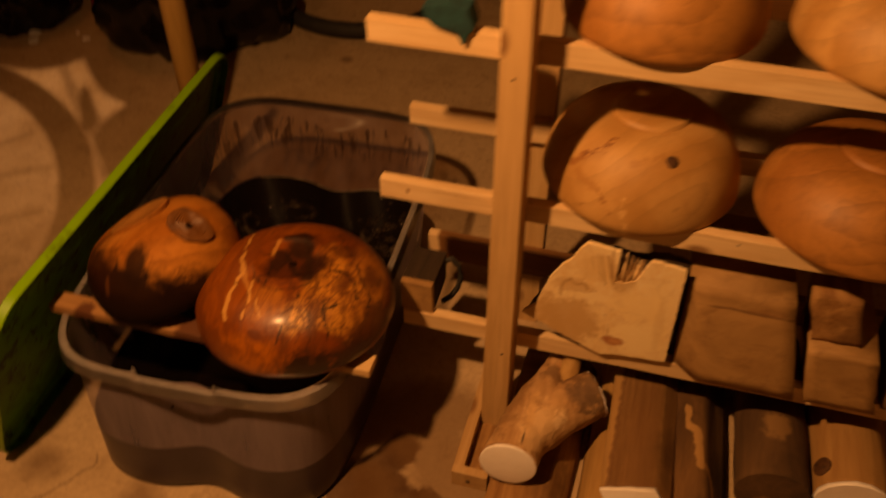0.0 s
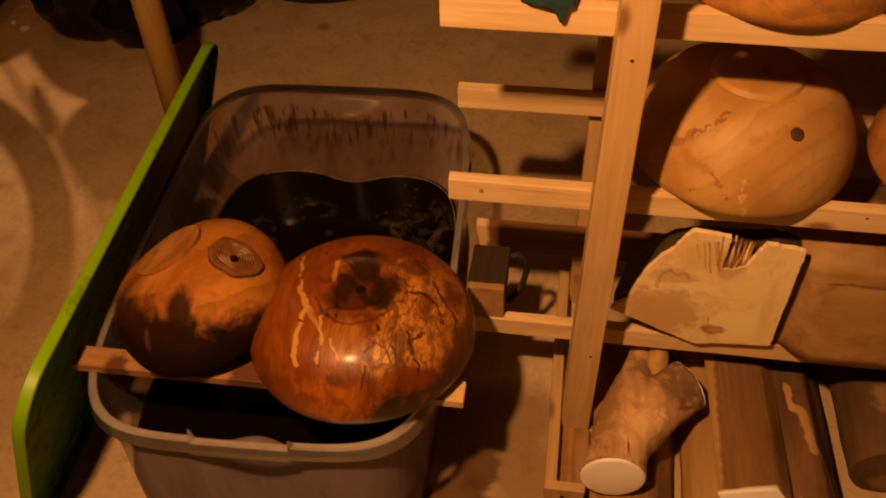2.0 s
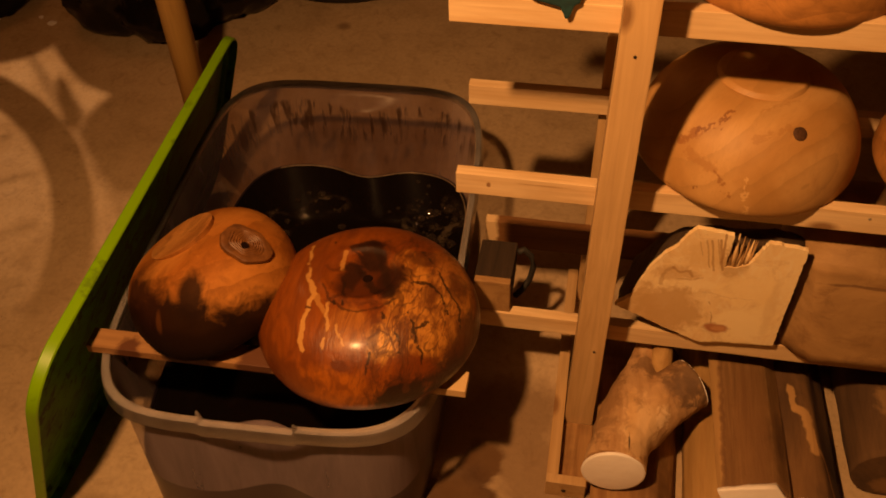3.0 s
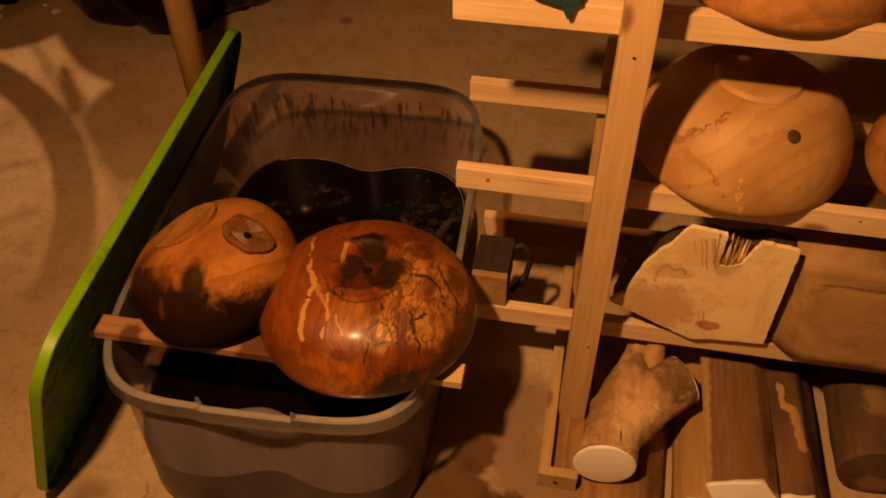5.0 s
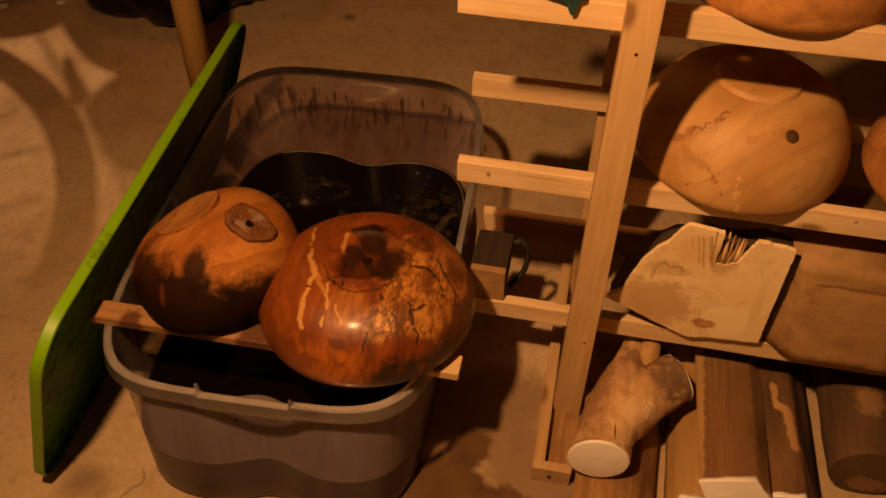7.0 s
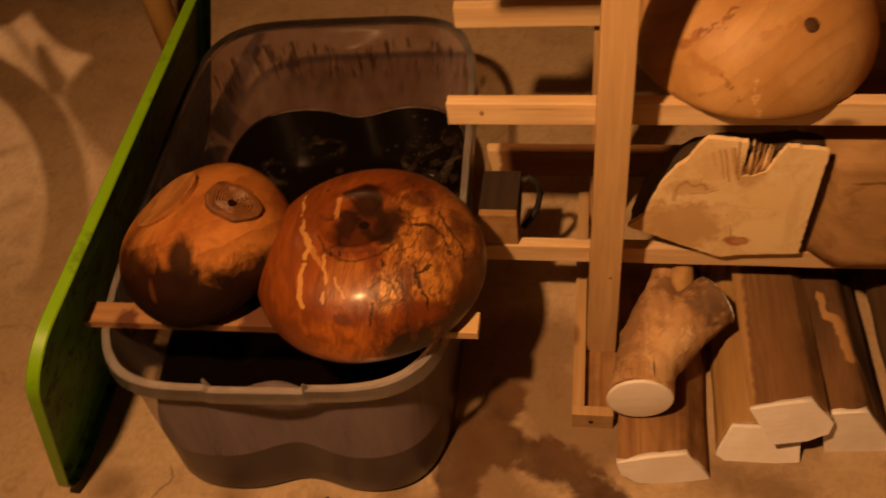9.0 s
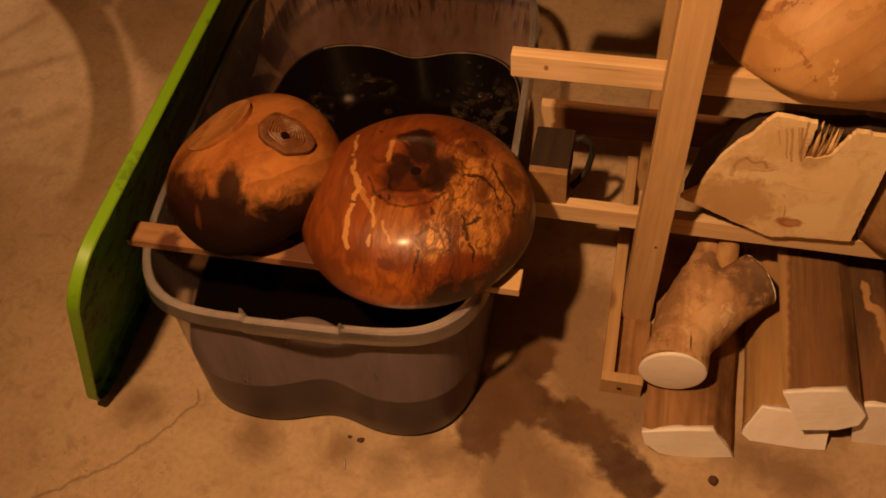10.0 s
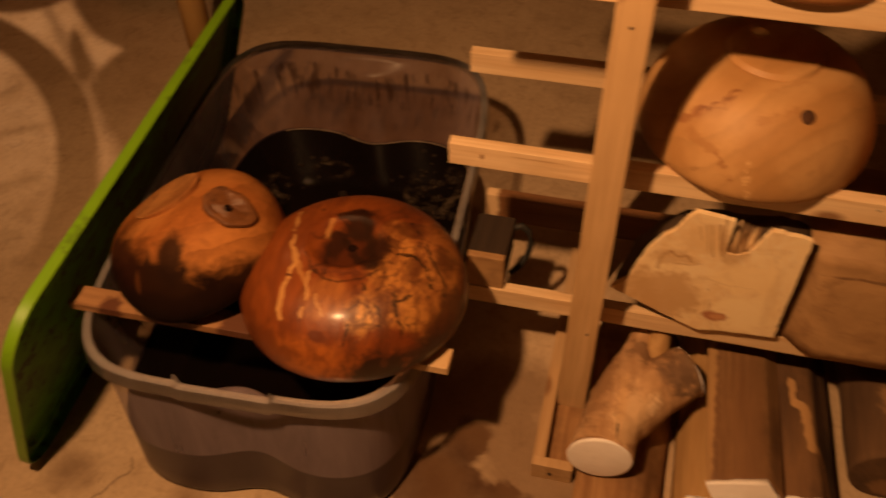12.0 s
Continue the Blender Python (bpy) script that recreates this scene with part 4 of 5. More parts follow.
LZ = 0.112
DOMES = [(-0.287, 0.266, 0.012), (-0.381, 0.354, 0.008), (-0.349, 0.301, 0.007), (-0.184, 0.336, 0.007), (-0.159, 0.422, 0.008), (-0.143, 0.349, 0.007), (-0.073, 0.348, 0.013), (-0.047, 0.330, 0.010),
         (-0.134, 0.412, 0.007), (-0.136, 0.298, 0.007), (-0.200, 0.323, 0.006)]
lf = (LZ - 0.003) / 0.295
lv = [tote_ring(f, 0.004) for f in (0.02, 0.05, 0.15, 0.25, lf)]
bm, vs = loft(lv)
bm.faces.new(vs[-1])
bm.faces.new(vs[0][::-1])
bath = single("dye_bath", bm, dye_bath, (CX, CY, 0), "almost black dye bath with foam and bubbles inside the tote", "liquid")
rng = random.Random(4)
bm = bmesh.new()
for _ in range(75):
    cl = rng.choice(((-0.10, 0.27), (-0.06, 0.20), (-0.12, 0.33), (-0.09, 0.30), (-0.13, 0.22), (-0.07, 0.25), (-0.40, 0.30), (-0.41, 0.24)))
    p = Vector((rng.gauss(cl[0], 0.024), rng.gauss(cl[1], 0.024), LZ))
    if -0.46 < p.x < -0.035 and p.y < 0.42:
        r = rng.choice((0.002, 0.003, 0.003, 0.004, 0.004, 0.005, 0.006, 0.007, 0.010))
        bmesh.ops.create_icosphere(bm, subdivisions=2, radius=r, matrix=Matrix.LocRotScale(p, None, (1, 1, 0.7)))
for x, y, r in ((-0.079, 0.346, 0.013), (-0.062, 0.318, 0.008), (-0.352, 0.353, 0.010), (-0.36, 0.33, 0.006)):
    bmesh.ops.create_icosphere(bm, subdivisions=3, radius=r, matrix=Matrix.LocRotScale((x, y, LZ), None, (1, 1, 0.7)))
for x, y, r in DOMES:
    bmesh.ops.create_icosphere(bm, subdivisions=4, radius=r, matrix=Matrix.Translation((x, y, LZ - r * 0.70)))
b = part("foam", smooth(bm, 80), bubble_mat, bath, "foam of small glossy bubbles")
b["kind"] = "stuff"

scum = [Vector((x, y, LZ + 0.0015)) for x, y in tote_ring(lf, 0.0055)[1] if y > 0.30 and x > -0.47]
start = min(range(len(scum)), key=lambda k: -scum[k].x)
scum = scum[start:] + scum[:start]
part("foam_line", tube(scum, [0.0012 + 0.0016 * abs(noise.noise(p * 40)) for p in scum], 6), foam_mat, bath, "thin pale foam line along the wall")

# ---------------------------------------------------------------- lid
LW, LL = 0.4552, 0.8849
lid = thing("tote_lid", (-0.68, 0.04, 0), "bright green plastic tote lid splashed with dye, leaning on the tote", "lid")


def rounded(w, l, r, seg=10):
    pts = []
    for cx, cy, a0 in ((w / 2 - r, l / 2 - r, 0), (-w / 2 + r, l / 2 - r, 90), (-w / 2 + r, -l / 2 + r, 180), (w / 2 - r, -l / 2 + r, 270)):
        for k in range(seg + 1):
            a = radians(a0 + 90 * k / seg)
            pts.append((cx + r * math.cos(a), cy + r * math.sin(a)))
    return pts


# local: x up the slope, y along, z to the underside
lean = 1.257
LIDM = Matrix.Translation((-0.6657, 0.0461, 0.004)) @ Matrix.Rotation(0.0139, 4, "Z") @ Matrix.Rotation(-lean, 4, "Y") @ Matrix.Translation((LW / 2, 0, 0))
bm, vs = loft([(z, rounded(LW - i, LL - i, 0.084 - i / 2)) for i, z in ((0.004, -0.018), (0.0, -0.016), (0.0, -0.002), (0.004, 0.0), (0.05, 0.0), (0.06, 0.006), (0.09, 0.006))])
bm.faces.new(vs[-1])
bmesh.ops.transform(bm, verts=bm.verts, matrix=LIDM)
part("top_panel", smooth(bm, 40), green_plastic, lid)
bm, vs = loft([(z, rounded(LW - i, LL - i, 0.084 - i / 2)) for i, z in ((0.004, -0.0181), (0.008, -0.0181), (0.009, -0.004), (0.05, -0.004), (0.06, 0.002), (0.09, 0.002))])
bm.faces.new(vs[-1])
bmesh.ops.transform(bm, verts=bm.verts, matrix=LIDM)
part("underside", smooth(bm, 40), green_under, lid, "dye-splashed green underside with a raised edge")

# ---------------------------------------------------------------- batten across the tote
bm = box(-0.538, 0.051, -0.018, 0.018, 0.3075, 0.3235, 0.0015, 0.0006, 16)
for v in bm.verts:
    v.co.y += -0.222 + 0.01 * (v.co.x + 0.25)
def batten_wood():
    n = Nodes("dyed_batten")
    g = n.noise(2.2, 6, 0.6, n.mapped((2, 22, 22)), 0.8)
    fine = n.noise(1.0, 4, 0.6, n.mapped((8, 170, 170)))
    col = n.mix(n.ramp(g, (0.38, 0.0), (0.68, 1.0)), (0.38, 0.20, 0.09), (0.25, 0.12, 0.048))
    col = n.mix(n.math("MULTIPLY", n.ramp(fine, (0.45, 0.0), (0.75, 1.0)), 0.4), col, (0.20, 0.09, 0.035))
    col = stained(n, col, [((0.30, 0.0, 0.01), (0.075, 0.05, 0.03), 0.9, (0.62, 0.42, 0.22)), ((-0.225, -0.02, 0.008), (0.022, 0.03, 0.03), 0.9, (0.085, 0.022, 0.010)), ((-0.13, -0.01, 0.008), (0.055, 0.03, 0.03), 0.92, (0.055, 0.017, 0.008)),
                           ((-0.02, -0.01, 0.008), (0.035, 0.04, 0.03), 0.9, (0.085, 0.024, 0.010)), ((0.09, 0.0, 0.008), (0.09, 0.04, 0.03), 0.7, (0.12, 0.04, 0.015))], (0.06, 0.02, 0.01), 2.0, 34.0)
    return n.done(col, 0.6, n.bump(fine, 0.3, 0.001))


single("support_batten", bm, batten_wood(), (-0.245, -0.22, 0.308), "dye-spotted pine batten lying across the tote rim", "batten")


# ---------------------------------------------------------------- turned bowls
def on_axis(at, axis):
    """A pose whose z points along axis."""
    return Matrix.Translation(at) @ Vector(axis).normalized().to_track_quat("Z", "Y").to_matrix().to_4x4()


def bowl_profile(r, h, foot, recess=0.004, waist=0.42, lip=0.76):
    """An upturned bowl: outside from foot to mouth, then the hollow inside."""
    out = [(0, h - recess), (foot * 0.72, h - recess), (foot * 0.82, h - recess * 0.72), (foot * 0.89, h - recess * 0.12), (foot * 0.92, h), (foot, h), (foot * 1.04, h - 0.001)]
    for k in range(1, 13):
        a = k / 12 * math.pi / 2
        zz = waist * h + (1 - waist) * h * math.cos(a) * 0.985
        rr = foot * 1.04 + (r - foot * 1.04) * math.sin(a)
        out.append((rr, zz))
    for k in range(1, 9):
        a = k / 8 * math.pi / 2
        out.append((r * lip + r * (1 - lip) * math.cos(a), waist * h * (1 - math.sin(a))))
    inner = [(r * lip - 0.012, 0.0), (r * lip - 0.014, 0.003), (r * 0.85, waist * h), (r * 0.6, h * 0.75), (0, h * 0.82)]
    return out + inner


BR = 0.3275
m2 = on_axis((-0.1113, -0.1459, 0.3050), (-0.040, 0.104, 1))
big = thing("spalted_bowl", (-0.111, -0.146, BR), "large glossy spalted wooden bowl, upside down on the batten", "wooden bowl", "bowls on the tote")
part("bowl", revolve(bowl_profile(0.1688, 0.1366, 0.0615, 0.0055, 0.30, 0.72), m2, 96, 0.02, 3), spalted_wood, big)
part("drilled_hole", revolve([(0, 0.1318), (0.007, 0.1320), (0.008, 0.130), (0, 0.130)], m2 @ Matrix.Translation((-0.006, 0.012, 0)), 20, 0.2, 2), dark_hole, big)

m1 = on_axis((-0.3277, -0.1443, 0.3179), (-0.4986, 0.2021, 1))
small = thing("knotty_bowl", (-0.33, -0.144, BR), "dark-stained wooden bowl with a ringed knot, upside down on the batten", "wooden bowl", "bowls on the tote")
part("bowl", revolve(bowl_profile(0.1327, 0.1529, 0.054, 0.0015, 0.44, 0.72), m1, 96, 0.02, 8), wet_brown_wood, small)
FM = Matrix.Translation(m1 @ Vector((0, 0, 0.157))) @ on_axis((0, 0, 0), (-0.575, 0.185, 1)) @ Matrix.Translation((0, 0, -0.157))
part("foot", revolve([(0, 0.1583), (0.046, 0.1590), (0.0520, 0.1592), (0.0545, 0.1582), (0.0535, 0.1545), (0.0515, 0.1490), (0, 0.146)], FM, 64, 0.05, 2), worn_foot, small, "flat round sanded foot")
KN = Vector((0.50, 0.00, 0.86)).normalized()
KE = Vector((KN.z, 0, -KN.x))
KM = Matrix.Translation((-0.283, -0.140, 0.4815)) @ Matrix((KE, Vector((0, 1, 0)), KN)).transposed().to_4x4() @ Matrix.Diagonal((1.0, 0.80, 1.0, 1.0))
ridges = [(0.0375 * k / 18, 0.0030 - 0.0013 * (k / 18) ** 2 + 0.0007 * (-1) ** k * (k < 14)) for k in range(1, 18)]
kb = revolve([(0, 0.003)] + ridges + [(0.0375, 0.0008), (0.0385, -0.004), (0, -0.01)], Matrix(), 60, 0.0, 5)
for v in kb.verts:
    a, r = math.atan2(v.co.y, v.co.x), math.hypot(v.co.x, v.co.y)
    swell = 1 + 0.03 * math.cos(3 * a + 0.6) + 0.03 * math.cos(5 * a + 1.0) + 0.10 * noise.noise(Vector((math.cos(a) * 2, math.sin(a) * 2, r * 60)))
    v.co.x, v.co.y = v.co.x * swell, v.co.y * swell
    v.co.z += 0.0009 * noise.noise(Vector((v.co.x * 160, v.co.y * 160, 2.0)))
kb.transform(KM)
part("knot", kb, knot_mat, small, "ringed brown knot")
part("knot_hole", revolve([(0, 0.0050), (0.0062, 0.0048), (0.0068, 0.0), (0, 0.0)], KM @ Matrix.Translation((-0.001, -0.008, 0)), 14, 0.2, 4), dark_hole, small)

for (x, y, r, h, z, mat, rz, lab) in (
        (0.4120, 0.1210, 0.159, 0.1380, ZC, marked_blond_wood, 0, "pale turned bowl with a dark knot, upside down on the rack"),
        (0.758, 0.112, 0.163, 0.130, ZC, tan_wood, 90, "tan unfinished turned bowl, upside down on the rack"),
        (0.406, 0.118, 0.143, 0.115, ZA, tan_wood, 200, "tan turned bowl, upside down on the top shelf"),
        (0.737, 0.125, 0.158, 0.115, ZA, blond_wood, 140, "pale turned bowl, upside down on the top shelf")):
    bw = thing("turned_bowl", (x, y, z + 0.038), lab, "wooden bowl", "bowls on the rack")
    M = on_axis((x, y, z + 0.0255), (0.03, 0.040, 1)) @ pose(0, 0, 0, 0, 0, rz)
    part("bowl", revolve(bowl_profile(r, h, 0.070, 0.001, 0.17, 0.86), M, 96, 0.02, x * 10), mat, bw)
    if lab.startswith("pale turned bowl with"):
        up = Vector((0.26, -0.58, 0.77)).normalized()
        part("knot", revolve([(0, 0.0016), (0.004, 0.0018), (0.0075, 0.0016), (0.0095, 0.0008), (0.0105, -0.004), (0, -0.006)], Matrix.Translation((0.4592, 0.0178, 0.6413)) @ up.to_track_quat("Z", "Y").to_matrix().to_4x4(), 20, 0.3, 2), brown_knot, bw, "dark knot")
    part("foot", revolve([(0, h + 0.007), (0.058, h + 0.007), (0.060, h + 0.006), (0.064, h - 0.001), (0, h - 0.002)], M, 64), mat, bw, "low round turned foot")

# ---------------------------------------------------------------- blocks on the lowest shelf
ZT = ZE + 0.0385
slab = thing("log_slab", (0.40, 0.1, ZT), "pale rough-sawn half log slab with bark on its back", "wood block", "blocks on the rack")
face = ((0.257, 0.293), (0.281, 0.319), (0.288, 0.350), (0.301, 0.389), (0.318, 0.423), (0.333, 0.439), (0.344, 0.464), (0.355, 0.481), (0.394, 0.476), (0.408, 0.473), (0.409, 0.445), (0.407, 0.405), (0.421, 0.407), (0.440, 0.416),
        (0.447, 0.434), (0.460, 0.465), (0.484, 0.463), (0.515, 0.457), (0.515, 0.327), (0.515, 0.236), (0.469, 0.234), (0.424, 0.230), (0.404, 0.2235), (0.346, 0.249), (0.286, 0.280))
torn = []
for (ax, az), (bx, bz) in zip(face, face[1:] + face[:1]):
    k = max(1, int(math.hypot(bx - ax, bz - az) / 0.004))
    for q in range(k):
        x, z = ax + (bx - ax) * q / k, az + (bz - az) * q / k
        jag = noise.noise_vector(Vector((x * 160, 3.0, z * 160))) * 0.0022
        torn.append((x + jag.x, max(ZT, z + jag.z)))
part("sawn_face", prism(torn, -0.014, -0.006, 0.0, 0.0, 2), sawn_end, slab)
bark_rings = ((-0.0055, ((0.262, 0.286), (0.290, 0.345), (0.318, 0.413), (0.352, 0.464), (0.400, 0.455), (0.428, 0.392), (0.480, 0.448), (0.511, 0.448), (0.511, 0.330), (0.511, 0.240), (0.420, 0.2325), (0.340, 0.256))),
              (0.060, ((0.268, 0.262), (0.303, 0.330), (0.319, 0.370), (0.350, 0.404), (0.400, 0.420), (0.440, 0.412), (0.485, 0.428), (0.530, 0.412), (0.540, 0.330), (0.530, ZT), (0.420, ZT), (0.330, ZT))),
              (0.130, ((0.290, 0.255), (0.310, 0.290), (0.330, 0.320), (0.360, 0.340), (0.400, 0.350), (0.440, 0.350), (0.480, 0.350), (0.515, 0.335), (0.528, 0.290), (0.520, ZT), (0.420, ZT), (0.335, ZT))))
bm = bmesh.new()
rows = []
for q in range(13):
    f = q / 6
    (ya, ra), (yb, rb) = (bark_rings[0], bark_rings[1]) if f <= 1 else (bark_rings[1], bark_rings[2])
    f = f if f <= 1 else f - 1
    row = []
    for k in range(48):
        h, m = k % 4 / 4, k // 4
        x, z = [(ra[m][c] * (1 - h) + ra[(m + 1) % 12][c] * h) * (1 - f) + (rb[m][c] * (1 - h) + rb[(m + 1) % 12][c] * h) * f for c in (0, 1)]
        p = Vector((x, ya + (yb - ya) * f, z))
        p += noise.noise_vector(p * 60) * 0.004 * min(1.0, q / 2)
        p.z = max(p.z, ZT)
        row.append(bm.verts.new(p))
    rows.append(row)
for a, b in zip(rows, rows[1:]):
    for k in range(48):
        bm.faces.new((a[k], a[(k + 1) % 48], b[(k + 1) % 48], b[k]))
bm.faces.new(rows[0])
bm.faces.new(rows[-1][::-1])
part("bark_back", smooth(bm, 45), bark, slab, "dark grey bark")
rng = random.Random(11)
for k in range(22):
    u = k / 21
    x0, x1 = 0.403 + 0.036 * u + rng.uniform(-0.002, 0.002), 0.398 + 0.050 * u + rng.uniform(-0.004, 0.004)
    z0, z1 = 0.396 + 0.018 * u, 0.470 - 0.022 * u - rng.uniform(0.0, 0.022)
    part("torn_fibre", tube([(x0, -0.0095, z0), ((x0 + x1) / 2 + rng.uniform(-0.002, 0.002), -0.007 + 0.004 * u, (z0 + z1) / 2), (x1, 0.000 + 0.012 * u, z1)], [0.0026, rng.uniform(0.0016, 0.0030), 0.0006], 5), sawn_end if rng.random() > 0.2 + 0.7 * u else board_wood, slab)


def leaning_block(low, high, material, label, rough=0.004, seed=0):
    """A sawn block: its foot and top outlines in x, y, with their heights."""
    bm = bmesh.new()
    (za, a), (zb, b) = low, high
    count = len(a)
    rows = []
    for q in range(11):
        f = q / 10
        row = []
        for k in range(count * 6):
            h, m = k % 6 / 6, k // 6
            x, y = [(a[m][c] * (1 - h) + a[(m + 1) % count][c] * h) * (1 - f) + (b[m][c] * (1 - h) + b[(m + 1) % count][c] * h) * f for c in (0, 1)]
            p = Vector((x, y, za + (zb - za) * f))
            row.append(bm.verts.new(p + Vector((1, 1, 0 if q in (0, 10) else 1)) * noise.noise(p * 38 + Vector((seed, 0, 0))) * rough))
        rows.append(row)
    for r0, r1 in zip(rows, rows[1:]):
        for k in range(count * 6):
            bm.faces.new((r0[k], r0[(k + 1) % (count * 6)], r1[(k + 1) % (count * 6)], r1[k]))
    bm.faces.new(rows[0])
    bm.faces.new(rows[-1][::-1])
    cx, cy = sum(p[0] for p in a) / count, sum(p[1] for p in a) / count
    return single("plank_block", smooth(bm, 32), material, (cx, cy, za), label, "wood block", "blocks on the rack")


leaning_block((ZT, ((0.574, -0.030), (0.735, -0.030), (0.735, 0.190), (0.532, 0.190), (0.530, 0.004))), (0.425, ((0.537, -0.004), (0.690, -0.004), (0.690, 0.190), (0.524, 0.190), (0.524, 0.020))), board_wood, "squared brown bowl blank with one chipped corner", 0.003, 3)
leaning_block((ZT, ((0.752, -0.026), (0.866, -0.026), (0.866, 0.180), (0.752, 0.180))), (0.342, ((0.728, -0.020), (0.838, -0.020), (0.840, 0.180), (0.740, 0.180))), board_wood, "low squared bowl blank with an offcut on it", 0.003, 9)
leaning_block((0.343, ((0.735, 0.004), (0.812, 0.004), (0.812, 0.150), (0.742, 0.150))), (0.430, ((0.712, 0.016), (0.790, 0.016), (0.795, 0.150), (0.720, 0.150))), split_wood, "rough offcut lying on a low bowl blank", 0.004, 5)
leaning_block((ZT, ((0.874, -0.010), (0.955, -0.010), (0.955, 0.150), (0.874, 0.150))), (0.318, ((0.876, 0.000), (0.950, 0.000), (0.950, 0.150), (0.876, 0.150))), dark_split, "dark squared offcut at the end of the blocks", 0.004, 7)
stick = thing("waxed_stick", (0.885, 0.06, 0.318), "short round stick with a white waxed end, on an offcut", "wood block", "blocks on the rack")
part("stick", tube([(0.893, -0.020, 0.340), (0.897, 0.05, 0.340), (0.900, 0.12, 0.340)], [0.021, 0.021, 0.020], 18, None, 0.001), pale_split, stick)
part("waxed_end", tube([(0.893, -0.0225, 0.340), (0.893, -0.0185, 0.340)], [0.0212, 0.0218], 18), white_wax, stick, "white waxed end")
scrap = thing("scrap_block", (0.058, 0.05, ZT), "small sawn wood scrap with dark bark, on the lowest batten", "wood block", "blocks on the rack")
part("sawn_face", box(0.027, 0.087, 0.003, 0.016, ZT, 0.294, 0.002, 0.001), board_wood, scrap)
part("bark_back", box(0.026, 0.0875, 0.0165, 0.100, ZT, 0.2935, 0.003, 0.002, 4), black_bark, scrap)
single("wire_loop", tube([(0.090, 0.085, 0.285), (0.100, 0.09, 0.288), (0.113, 0.092, 0.272), (0.118, 0.093, 0.245), (0.113, 0.09, 0.215), (0.102, 0.08, 0.197), (0.091, 0.06, 0.20)], [0.0055] * 7, 10), black_rubber, (0.10, 0.085, 0.24), "black wire loop hanging at the wood scrap", "wire")


# ---------------------------------------------------------------- firewood under the rack
def billet(poly, length, mat, label, slant=(0, 0), seed=0, waxed=True, rough=0.006):
    """A split log: its near end is given corner by corner (x, y, z), and it runs back from there."""
    cx = sum(p[0] for p in poly) / len(poly)
    y0 = sum(p[1] for p in poly) / len(poly)
    cz = min(p[2] for p in poly)
    fit = np.linalg.lstsq(np.array([(p[0], p[2], 1.0) for p in poly]), np.array([p[1] for p in poly]), rcond=None)[0]
    poly = [(p[0], float(fit[0] * p[0] + fit[1] * p[2] + fit[2]), p[2]) for p in poly]
    t = thing("split_log", (cx, y0 + length / 2, cz), label, "firewood log", "logs under the rack")
    ring = []
    for a, b in zip(poly, poly[1:] + poly[:1]):
        a, b = Vector(a), Vector(b)
        k = max(1, int((b - a).length / 0.012))
        ring += [a + (b - a) * (i / k) for i in range(k)]
    n = len(ring)

    def run(d0, d1, steps, out, ragged):
        bm = bmesh.new()
        rows = []
        for i in range(steps + 1):
            f = i / steps
            row = []
            for p in ring:
                d = d0 + (d1 - d0) * f
                q = Vector((p.x + slant[0] * max(0.0, d), p.y + d, p.z + slant[1] * max(0.0, d)))
                mid_ = Vector((cx, q.y, cz + 0.04))
                q += (q - mid_).normalized() * out
                w = min(1.0, max(0.0, d) / 0.04)
                q += noise.noise_vector(Vector((p.x * 30 + seed, q.y * 5, p.z * 30))) * rough * w
                q += noise.noise_vector(Vector((p.x * 120 + seed, q.y * 14, p.z * 120))) * rough * 0.35 * w
                if ragged and i == steps:
                    q.y += (0.5 + noise.noise(p * 130 + Vector((seed, 0, 0)))) * ragged
                q.z = max(q.z, 0.0004)
                row.append(bm.verts.new(q))
            rows.append(row)
        for a, b in zip(rows, rows[1:]):
            for k in range(n):
                bm.faces.new((a[k], a[(k + 1) % n], b[(k + 1) % n], b[k]))
        ends = [bm.faces.new(rows[0]), bm.faces.new(rows[-1][::-1])]
        smooth(bm, 28)
        for f in ends:
            f.smooth = False
        return bm

    part("log", run(0.0, length, 22, 0.0, 0.0), mat, t)
    if waxed:
        part("waxed_end", run(-0.0022, 0.0035, 1, 0.0007, 0.006), white_wax, t, "white waxed end")
    return t


billet([(0.251, -0.291, 0.050), (0.305, -0.279, 0.056), (0.355, -0.266, 0.058), (0.396, -0.282, 0.003), (0.358, -0.291, 0.0005), (0.309, -0.295, 0.0005), (0.283, -0.292, 0.006), (0.259, -0.292, 0.026)], 0.40, split_wood, "split log with a white waxed end, lying on the floor", (0.02, 0.02), 1, rough=0.003)
billet([(0.407, -0.238, 0.010), (0.421, -0.250, 0.0005), (0.501, -0.247, 0.0005), (0.533, -0.246, 0.004), (0.530, -0.212, 0.050), (0.467, -0.225, 0.055), (0.429, -0.212, 0.055)], 0.42, pale_split, "pale split log with a white waxed end, under another log", (0.01, 0), 2, rough=0.003)
billet([(0.445, -0.225, 0.120), (0.490, -0.211, 0.121), (0.535, -0.198, 0.120), (0.572, -0.214, 0.082), (0.566, -0.225, 0.066), (0.536, -0.244, 0.0585), (0.484, -0.236, 0.0595)], 0.42, grey_split, "flat split log with a white waxed end, lying on another", (-0.03, 0.0), 3, rough=0.0018)
billet([(0.572, -0.205, 0.085), (0.622, -0.197, 0.088), (0.648, -0.202, 0.050), (0.674, -0.212, 0.014), (0.666, -0.218, 0.0005), (0.575, -0.221, 0.0005), (0.567, -0.213, 0.040)], 0.42, flaky_bark, "split log with flaking bark and a waxed end", (-0.06, 0.02), 4, rough=0.005)
